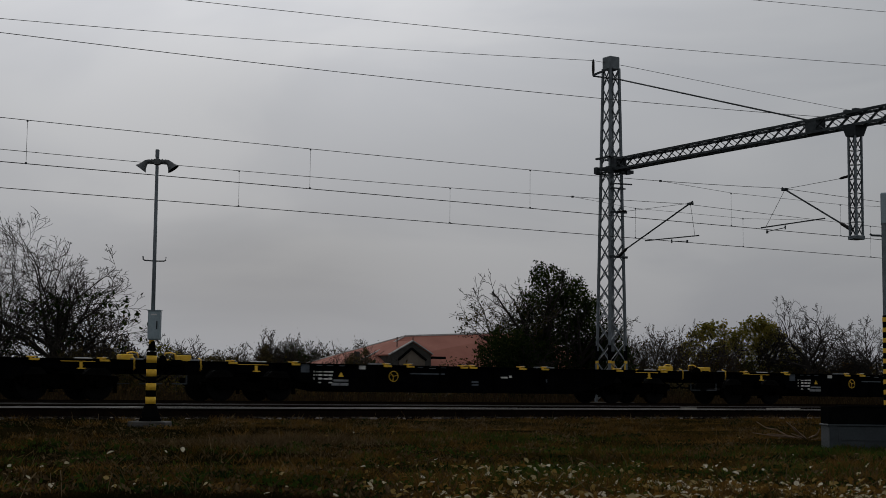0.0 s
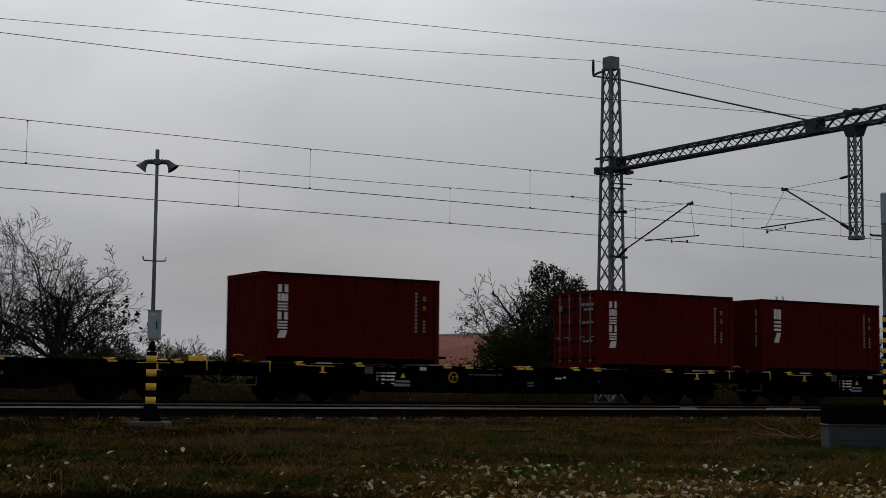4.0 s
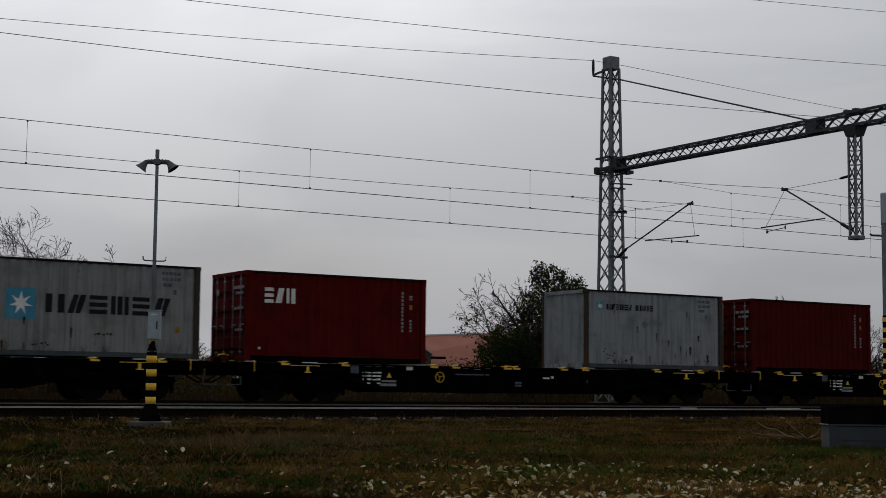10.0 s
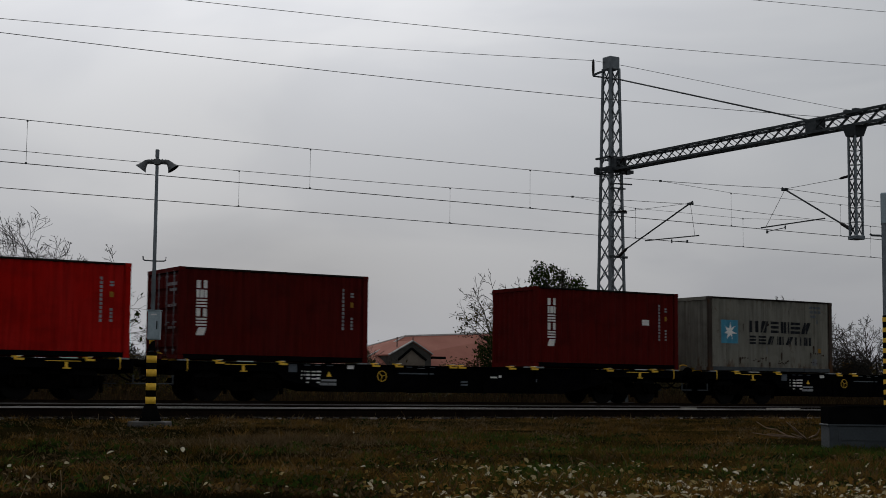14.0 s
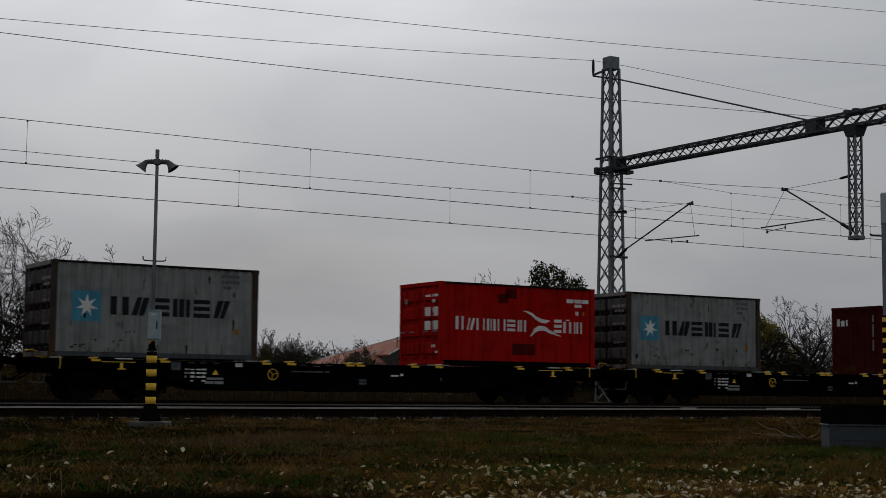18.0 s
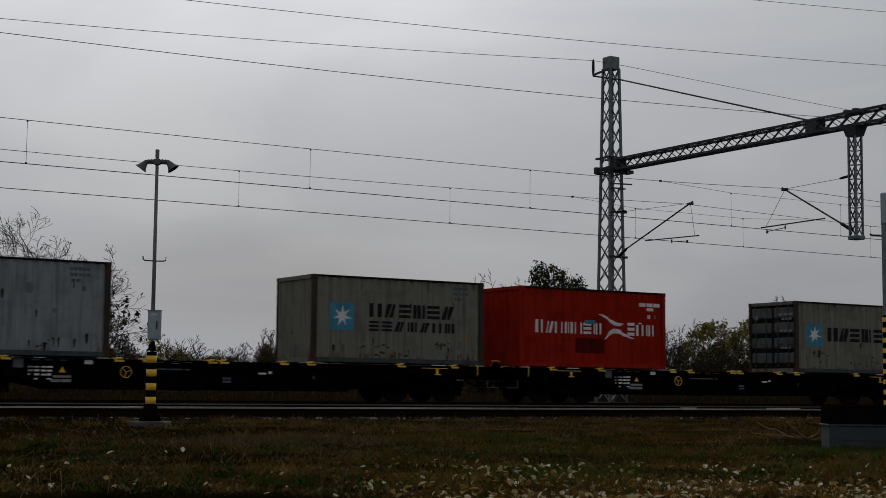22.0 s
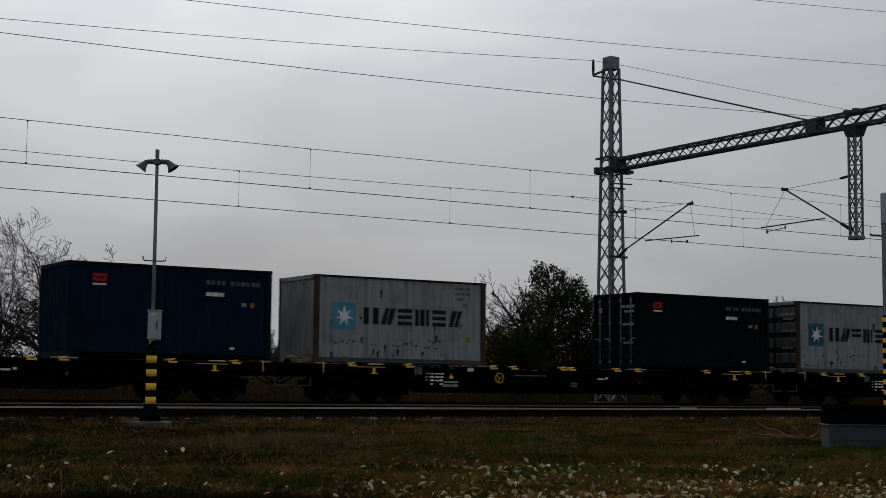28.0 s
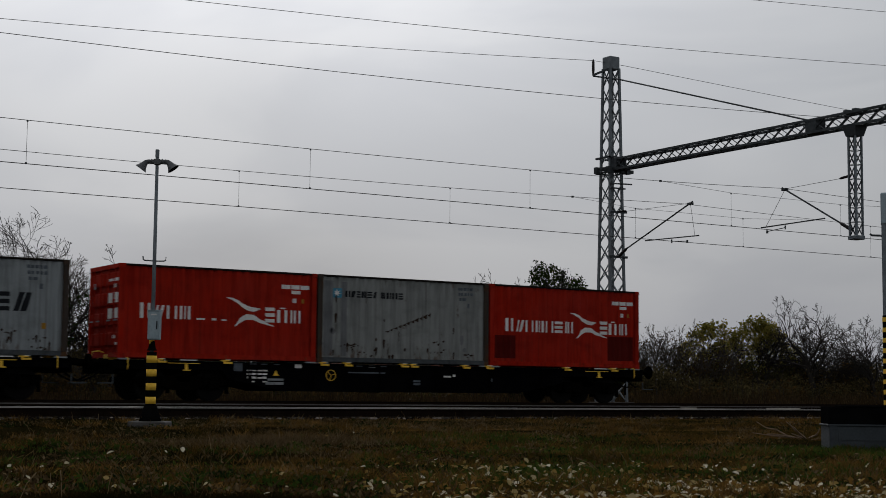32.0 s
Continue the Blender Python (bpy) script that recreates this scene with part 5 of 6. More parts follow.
def rect(x0, z0, x1, z1):
    return [(x0, z0), (x1, z0), (x1, z1), (x0, z1)]


def word(x0, x1, z0, z1, n, gap=0.22, slit=0.16):
    """A row of n lettering blocks, each of an upper and a lower bar."""
    w = (x1 - x0) / (n - gap)
    h = z1 - z0
    out = []
    for k in range(n):
        a, b = x0 + k * w, x0 + k * w + w * (1 - gap)
        out += [rect(a, z0, b, z0 + h * (0.5 - slit / 2)), rect(a, z0 + h * (0.5 + slit / 2), b, z1)]
    return out


def column(x0, x1, z0, z1, n, gap=0.2):
    h = (z1 - z0) / n
    return [rect(x0, z0 + k * h, x1, z0 + k * h + h * (1 - gap)) for k in range(n)]


def star(cx, cz, r, q, n=7):
    pts = [(cx + (r if k % 2 == 0 else q) * math.sin(math.pi * k / n), cz + (r if k % 2 == 0 else q) * math.cos(math.pi * k / n)) for k in range(2 * n)]
    return [[(cx, cz), pts[k], pts[(k + 1) % (2 * n)]] for k in range(2 * n)]


def swoosh(pts, w):
    """A ribbon along points (x, z), w[i] wide at each, as convex pieces."""
    out = []
    for (a, b), (u, v) in zip(zip(pts, pts[1:]), zip(w, w[1:])):
        out.append([(a[0], a[1] - u / 2), (b[0], b[1] - v / 2), (b[0], b[1] + v / 2), (a[0], a[1] + u / 2)])
    return out


MESHES = {}
PROUD = {"star": 0.008, "lettering": 0.008, "black_patch": 0.012, "repaint_patch": 0.003, "rust_scrape": 0.010, "grime_patch": 0.002, "label_patch": 0.011, "warning_label": 0.008}


def shared(key, mat, make, smooth=False):
    if (key, mat) not in MESHES:
        MESHES[key, mat] = make().mesh(key, mat, smooth)
    return MESHES[key, mat]


def flip(s):
    """The same shape for the far long side."""
    s.v = [(x, WID - y, z) for x, y, z in s.v]
    s.f = [f[::-1] for f in s.f]
    return s


def endwise(s, far=False):
    """A wall built along x turned onto an end of the container."""
    s.v = [((LEN - y) if far else y, WID - x if not far else x, z) for x, y, z in s.v]
    return s


def castings():
    out = []
    for x in (0, LEN - 0.178):
        for y in (0, WID - 0.162):
            for z in (0, HGT - 0.118):
                s = Shape().box(x, y, z, x + 0.178, y + 0.162, z + 0.118, c=0.008)
                yy = y - 0.001 if y < 1 else y + 0.163
                s.box(x + 0.05, min(yy, yy + 0.001), z + 0.035, x + 0.13, max(yy, yy + 0.001), z + 0.085)
                out.append(s)
    return out


def bottom_rail(pockets):
    s = Shape().box(0.178, 0.0, 0.02, LEN - 0.178, 0.05, 0.15)
    if pockets:
        s = Shape().box(0.178, 0.0, 0.02, 1.45, 0.05, 0.15).box(2.0, 0, 0.02, 4.05, 0.05, 0.15).box(4.6, 0, 0.02, LEN - 0.178, 0.05, 0.15)
        s.box(1.45, 0.03, 0.02, 2.0, 0.05, 0.15).box(4.05, 0.03, 0.02, 4.6, 0.05, 0.15)
    return s


def roof_sheet():
    n = 25
    xs, v = [], []
    for k in range(n):
        a = 0.1 + (LEN - 0.2) * k / n
        b = (LEN - 0.2) / n
        xs += [(a, 0), (a + 0.35 * b, 0), (a + 0.5 * b, -0.02), (a + 0.85 * b, -0.02)]
    xs.append((LEN - 0.1, 0))
    for x, d in xs:
        v += [(x, 0.03, HGT - 0.012 + d), (x, WID - 0.03, HGT - 0.012 + d)]
    return Shape().add(v, [(2 * i, 2 * i + 2, 2 * i + 3, 2 * i + 1) for i in range(len(xs) - 1)])


def door_leaf(k):
    return Shape().box(0.100, 0.08 + k * 1.142, 0.16, 0.125, 1.216 + k * 1.142, HGT - 0.14)


def door_panel(k, q):
    """A pressed field of a door leaf."""
    y0 = 0.08 + k * 1.142
    y1 = y0 + 1.136
    z = 0.32 + q * 0.555
    return Shape().box(0.018, y0 + 0.05, z, 0.118, y1 - 0.05, z + 0.40, c=0.046)


def lock_rod(y):
    s = Shape().tube([(0.012, y, 0.12), (0.012, y, HGT - 0.1)], 0.017, 8)
    for z in (0.22, 0.95, 1.55, 2.3):
        s.box(-0.002, y - 0.045, z, 0.045, y + 0.045, z + 0.06)
    return s


def rod_handle(y, d):
    return Shape().box(-0.012, min(y, y + d), 1.02, 0.004, max(y, y + d), 1.06, c=0.003)


def container(look_key, doors, marks, label, group="containers on the train"):
    """A 20-foot box: marks is a list of (name, polygons, material) laid on its near wall."""
    t = tagged(new("shipping_container"), label, "shipping container", group)
    m = look_key
    part("side_wall", shared("side_wall", m, lambda: corrugated(CORNER, LEN - CORNER, 0.15, HGT - 0.06, CORNER)), m, t)
    part("side_wall", shared("far_wall", m, lambda: flip(corrugated(CORNER, LEN - CORNER, 0.15, HGT - 0.06, CORNER))), m, t)
    pockets = m in ("grey", "silver", "dull", "steel", "orange")
    part("bottom_rail", shared("bottom_rail", "wagon" if not pockets else m if m == "orange" else "dark_zinc", lambda: bottom_rail(pockets)), m, t)
    part("bottom_rail", shared("far_rail", m, lambda: flip(bottom_rail(pockets))), m, t)
    # near top rail: dirt and the shade on it share one dark colour
    part("top_rail", shared("top_rail", "grime_shade", lambda: Shape().box(0.178, 0.0, HGT - 0.055, LEN - 0.178, 0.06, HGT - 0.004, c=0.006)), m, t)
    part("top_rail", shared("far_top_rail", m, lambda: Shape().box(0.178, WID - 0.06, HGT - 0.075, LEN - 0.178, WID, HGT - 0.004, c=0.006)), m, t)
    part("roof", shared("roof", m, roof_sheet), m, t)
    trim = "rust" if m in ("grey", "silver", "dull", "steel") else m
    for x in (0.006, LEN - 0.166):
        for y in (0.006, WID - 0.116):
            part("corner_post", shared(f"corner_post_{x:.1f}_{y:.1f}", trim, lambda: Shape().box(x, y, 0.118, x + 0.16, y + 0.11, HGT - 0.118, c=0.012)), m, t)
    for k in range(8):
        part("corner_casting", shared(f"casting_{k}", trim, lambda: castings()[k]), m, t)
    part("end_wall", shared("rear_wall", m, lambda: endwise(corrugated(0.1, WID - 0.1, 0.15, HGT - 0.1, 0.1), True)), m, t)
    for x in (0.0, LEN - 0.08):
        part("end_sill", shared(f"end_sill_{x:.0f}", m, lambda: Shape().box(x, 0.162, 0.02, x + 0.08, WID - 0.162, 0.15)), m, t)
        part("end_header", shared(f"end_header_{x:.0f}", m, lambda: Shape().box(x, 0.162, HGT - 0.12, x + 0.08, WID - 0.162, HGT - 0.004)), m, t)
    bird = any(name == "wing_shape" for name, _, _ in marks)
    if doors:
        for k in (0, 1):
            worn = m in ("grey", "silver", "dull", "steel")
            # worn boxes: near-black leaf, and fields in a darker grey than the walls
            d = part("door", shared(f"door_{k}", "grime_shade" if worn else m, lambda: door_leaf(k)), m, t)
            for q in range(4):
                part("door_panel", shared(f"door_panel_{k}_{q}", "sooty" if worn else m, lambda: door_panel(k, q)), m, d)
            metal = "dark_zinc" if worn else m if bird else "zinc"
            for y in (0.08 + k * 1.142 + 0.30, 0.08 + k * 1.142 + 0.84):
                part("lock_rod", shared(f"lock_rod_{y:.2f}", metal, lambda: lock_rod(y), True), m, d)
                part("rod_handle", shared(f"rod_handle_{y:.2f}", metal if worn else "zinc", lambda: rod_handle(y, 0.26 if k else -0.26)), m, d)
            if k == 0 and bird:
                # pale stickers in two columns
                for y0, z0, y1, z1 in ((0.10, 2.12, 0.46, 2.20), (0.55, 2.12, 0.85, 2.19), (0.28, 1.94, 0.46, 2.04), (0.11, 1.52, 0.43, 1.80), (0.55, 1.52, 0.88, 1.80), (0.11, 1.09, 0.43, 1.37), (0.55, 1.09, 0.88, 1.37), (0.28, 0.54, 0.48, 0.63), (0.12, 0.36, 0.26, 0.43)):
                    part("door_sticker", shared(f"sticker_{y0}_{z0}", "white_mark", lambda: Shape().box(0.008, y0, z0, 0.014, y1, z1)), m, d, "pale worn sticker")
            elif k == 0:
                for z0, z1, y0, y1 in ((2.08, 2.17, 0.16, 0.90), (1.92, 2.00, 0.2, 0.75), (1.48, 1.56, 0.2, 0.85), (0.86, 0.93, 0.25, 0.8)):
                    for j in range(3):
                        yy = y0 + (y1 - y0) * j / 3
                        part("door_marking", shared(f"door_mark_{z0}_{j}", "grey_mark", lambda: Shape().box(0.010, yy + 0.03, z0, 0.026, yy + (y1 - y0) / 3 - 0.03, z1)), m, d)
            else:
                part("door_marking", shared("door_logo", "grey_mark", lambda: Shape().box(0.010, 1.95, 1.95, 0.026, 2.12, 2.12)), m, d)
    else:
        part("end_wall", shared("front_wall", m, lambda: endwise(corrugated(0.1, WID - 0.1, 0.15, HGT - 0.1, 0.1))), m, t)
    for name, polys, mat in marks:
        if name in ("rust_scrape", "grime_patch", "number_block", "number_column"):
            tagged(part(name, decal(polys, CORNER, PROUD.get(name, 0.004)), mat, t), kind="stuff")
        elif name in ("lettering", "emblem_block"):
            for poly in polys:
                part("lettering_bar", decal([poly], CORNER, 0.008), mat, t)
        elif name == "end_marking":
            s = Shape()
            for y0, z0, y1, z1 in polys:
                s.box(FACE - 0.006, y0, z0, FACE - 0.002, y1, z1)
            part(name, s, mat, t)
        else:
            part(name, decal(polys, CORNER, PROUD.get(name, 0.004)), mat, t)
    return t


MAT["old_rust"] = plain("old_rust", (0.040, 0.024, 0.016), 0.9, vary=0.4, scale=5)
MAT["stain"] = weathered("stained_paint", (0.18, 0.185, 0.185), 0.5, 0.2)
MAT["rust"] = weathered("rusty_frame", (0.060, 0.046, 0.036), 0.75, 0.2)


# lettering: blocks of its size and colour in place of names
def numbers(z=2.2, w="grey_mark"):
    return [("number_block", word(4.90, 5.45, z + 0.12, z + 0.21, 5, 0.2, 0.0) + word(4.92, 5.46, z - 0.04, z + 0.05, 5, 0.3, 0.0) + word(4.95, 5.2, z - 0.20, z - 0.11, 2, 0.2, 0.0) + [rect(5.25, z - 0.42, 5.36, z - 0.28)], w)]


def plain_shapes(x0, x1, z0, z1, kinds, gap=0.2, bold=0.26):
    """A row of plain bars in place of a name: upright, lying and slanted, of the given boldness."""
    w = (x1 - x0) / (len(kinds) - gap)
    h, out = z1 - z0, []
    for k, kind in enumerate(kinds):
        a = x0 + k * w
        b = a + w * (1 - gap)
        e = bold * (b - a)
        if kind == "i":
            out += [rect(a, z0, a + 1.3 * e, z1), rect(b - 1.3 * e, z0, b, z1)]
        elif kind == "z":
            out += [rect(a, z0 + f * h, b, z0 + (f + 0.23) * h) for f in (0.0, 0.385, 0.77)]
        elif kind == "v":
            q = 0.3 * (b - a)
            out += [[(c, z0), (c + 1.2 * e, z0), (c + 1.2 * e + q, z1), (c + q, z1)] for c in (a, b - q - 1.2 * e)]
        else:
            out += [rect(c - 0.5 * e, z0, c + 0.5 * e, z1) for c in (a + 0.5 * e, (a + b) / 2, b - 0.5 * e)]
    return out


def stack(x0, x1, z0, z1, kinds, gap=0.16):
    """A standing column of plain shapes, the first on top."""
    h = (z1 - z0) / (len(kinds) - gap)
    out = []
    for k, kind in enumerate(reversed(kinds)):
        out += plain_shapes(x0, x1, z0 + k * h, z0 + k * h + h * (1 - gap), kind, 0.0, 0.3)
    return out


def side_numbers(w="grey_mark", x=5.18):
    return [("number_column", column(x, x + 0.075, 0.96, 2.22, 11, 0.3), w), ("number_column", column(x + 0.28, x + 0.41, 1.94, 2.10, 2, 0.3), w),
            ("warning_label", [rect(x + 0.28, 1.64, x + 0.40, 1.79)], "yellow_mark"), ("number_column", column(x + 0.29, x + 0.38, 0.97, 1.37, 4, 0.3), w)]


def star_marks(panel="blue_mark", x=0.60, sub=False, broken=False, end=5.18):
    out = [("star_panel", [rect(x, 0.97, x + 0.80, 1.79)], panel), ("star", star(x + 0.40, 1.385, 0.32, 0.12), "white_mark")]
    if sub:
        out.append(("lettering", plain_shapes(1.93, 4.94, 1.39, 1.80, "ivzdzv", 0.15), "black_mark"))
        out.append(("lettering", plain_shapes(1.93, 4.96, 0.97, 1.27, "zzvdvid", 0.22), "black_mark"))
    else:
        blocks = plain_shapes(1.66, end, 1.17, 1.67, "ivzdzv", 0.15)
        if broken:
            blocks = blocks[:4] + blocks[5:]
        out.append(("lettering", blocks, "black_mark"))
    out.append(("label_patch", [rect(5.35, 0.72, 5.46, 0.88)], "yellow_mark"))
    return out + numbers(2.2, "dim_mark")


def small_star_marks():
    return [("star_panel", [rect(0.50, 1.92, 0.80, 2.20)], "blue_mark"), ("star", star(0.65, 2.06, 0.12, 0.045), "white_mark"),
            ("lettering", plain_shapes(0.93, 2.02, 1.95, 2.14, "ivzdzv", 0.16, 0.3) + plain_shapes(2.14, 2.92, 1.95, 2.14, "diiz", 0.2, 0.3), "black_mark")] + numbers(2.2, "dim_mark")


def bird_marks(lost=False, x=0.0):
    z = 1.11
    first = plain_shapes(0.63, 0.93, z, z + 0.42, "i", 0.0, 0.22)
    blocks = first + plain_shapes(1.02, 3.28, z, z + 0.37, "vidizd", 0.2, 0.2)
    if lost:
        blocks = first + plain_shapes(1.02, 2.1, z, z + 0.37, "vid", 0.2, 0.2) + [rect(2.3, z, 2.55, z + 0.05), rect(2.75, z, 2.9, z + 0.06), rect(3.05, z, 3.2, z + 0.04)]
    upper = swoosh([(3.20, 1.77), (3.40, 1.74), (3.62, 1.62), (3.82, 1.50), (4.05, 1.46), (4.27, 1.49)], [0.02, 0.07, 0.10, 0.13, 0.12, 0.02])
    lower = swoosh([(3.46, 0.96), (3.60, 1.12), (3.80, 1.24), (4.02, 1.24), (4.30, 1.12), (4.68, 1.00)], [0.02, 0.14, 0.16, 0.15, 0.10, 0.02])
    return [("lettering", blocks, "white_mark"), ("wing_shape", upper, "white_mark"), ("wing_shape", lower, "white_mark"),
            ("lettering", plain_shapes(4.40, 4.70, z, z + 0.43, "z", 0.0) + plain_shapes(4.80, 5.53, z, z + 0.37, "id", 0.22, 0.2) + [rect(4.88, z + 0.40, 5.06, z + 0.44)], "white_mark"),
            ("number_block", word(4.91, 5.80, 2.10, 2.22, 3, 0.1, 0.0), "white_mark"), ("number_block", [rect(5.23, 1.96, 5.52, 2.06)], "white_mark"), ("number_block", word(5.28, 5.41, 1.70, 1.83, 2, 0.2, 0.0), "white_mark"),
            ("warning_label", [rect(5.58, 1.70, 5.66, 1.82)], "yellow_mark")]


def column_marks(kinds="idzizv", x=0.54, w=0.34, z0=0.68, z1=2.23, end=False):
    out = [("lettering", stack(x, x + w, z0, z1, kinds), "white_mark")] + side_numbers()
    if end:
        out.append(("end_marking", [(1.62, 1.86, 1.70, 2.10), (1.78, 1.86, 1.95, 2.08), (2.02, 1.86, 2.16, 2.14)], "white_mark"))
        out.append(("end_marking", [(0.32, 0.9, 0.38, 1.3), (0.32, 1.4, 0.38, 1.9), (0.32, 1.98, 0.38, 2.25)], "grey_mark"))
    return out


def block_marks():
    """A short bold emblem of three blocks."""
    return [("emblem_block", plain_shapes(0.62, 1.58, 1.68, 2.12, "zvi", 0.16, 0.3), "white_mark"),
            ("label_patch", [rect(0.42, 0.33, 0.50, 0.40)], "white_mark")] + side_numbers()


def red_label_marks():
    return [("label", [rect(0.72, 2.07, 1.10, 2.28)], "red_mark"), ("label", [rect(0.72, 1.96, 1.10, 2.01)], "white_mark"), ("number_block", word(0.78, 1.04, 2.14, 2.21, 3, 0.2, 0.0), "grey_mark"),
            ("number_block", word(4.03, 4.60, 2.12, 2.24, 4, 0.4, 0.0) + word(4.78, 5.69, 2.11, 2.23, 6, 0.3, 0.0), "dim_mark"), ("number_block", word(4.03, 4.57, 1.79, 1.90, 3, 0.08, 0.0), "white_mark"),
            ("number_block", [rect(5.12, 1.53, 5.25, 1.63)], "grey_mark"), ("warning_label", [rect(5.40, 1.50, 5.50, 1.64)], "yellow_mark"), ("label_patch", [rect(4.79, 0.30, 4.91, 0.36)], "white_mark")]


def two_tone_marks():
    return [("navy_panel", [rect(1.19, 1.06, 2.28, 1.79)], "navy_mark"), ("orange_panel", [rect(2.28, 1.06, 4.64, 1.79)], "orange_mark"),
            ("lettering", plain_shapes(1.27, 2.22, 1.27, 1.64, "dzi", 0.15), "white_mark"), ("lettering", plain_shapes(2.44, 4.54, 1.26, 1.62, "izdiizvd", 0.2), "navy_mark"),
            ("lettering", word(2.49, 4.07, 0.80, 0.90, 9, 0.25, 0.0), "grey_mark"), ("number_block", word(4.25, 5.14, 2.17, 2.26, 6, 0.2, 0.0), "white_mark"), ("number_block", [rect(4.58, 1.99, 4.85, 2.07)], "grey_mark")]


def dents(seed, n, mat="old_rust"):
    """Rust runs and flaked spots of a worn box."""
    r = random.Random(seed)
    out = []
    for k in range(2 * n):
        x, z = r.uniform(0.4, 5.6), r.choice((r.uniform(0.2, 0.5), r.uniform(0.3, 1.2), r.uniform(0.6, 2.3)))
        w, h = r.uniform(0.015, 0.05), r.uniform(0.05, 0.32)
        out.append([(x - w, z), (x - 0.4 * w, z - h), (x + 0.5 * w, z - 0.8 * h), (x + w, z + 0.02), (x, z + 0.06)])
    for k in range(n):
        x, z = r.uniform(0.4, 5.4), r.uniform(0.22, 0.7)
        for q in range(r.randint(2, 5)):
            w, h = r.uniform(0.02, 0.06), r.uniform(0.02, 0.045)
            xx, zz = x + q * 0.11 + r.uniform(-0.03, 0.03), z + r.uniform(-0.06, 0.06)
            out.append([(xx - w, zz), (xx - 0.2 * w, zz - h), (xx + w, zz - 0.2 * h), (xx + 0.4 * w, zz + h)])
    # broad stains and painted-over patches
    spots = []
    for k in range(1 + n // 4):
        x, z, a, b = r.uniform(0.5, 5.3), r.choice((r.uniform(0.3, 0.9), r.uniform(0.5, 2.2))), r.uniform(0.05, 0.15), r.uniform(0.06, 0.20)
        spots.append([(x + a * math.cos(q) * r.uniform(0.75, 1), z + b * math.sin(q) * r.uniform(0.75, 1)) for q in (0.785 * i for i in range(8))])
    return [("grime_patch", spots, "stain"), ("rust_scrape", out, mat)]


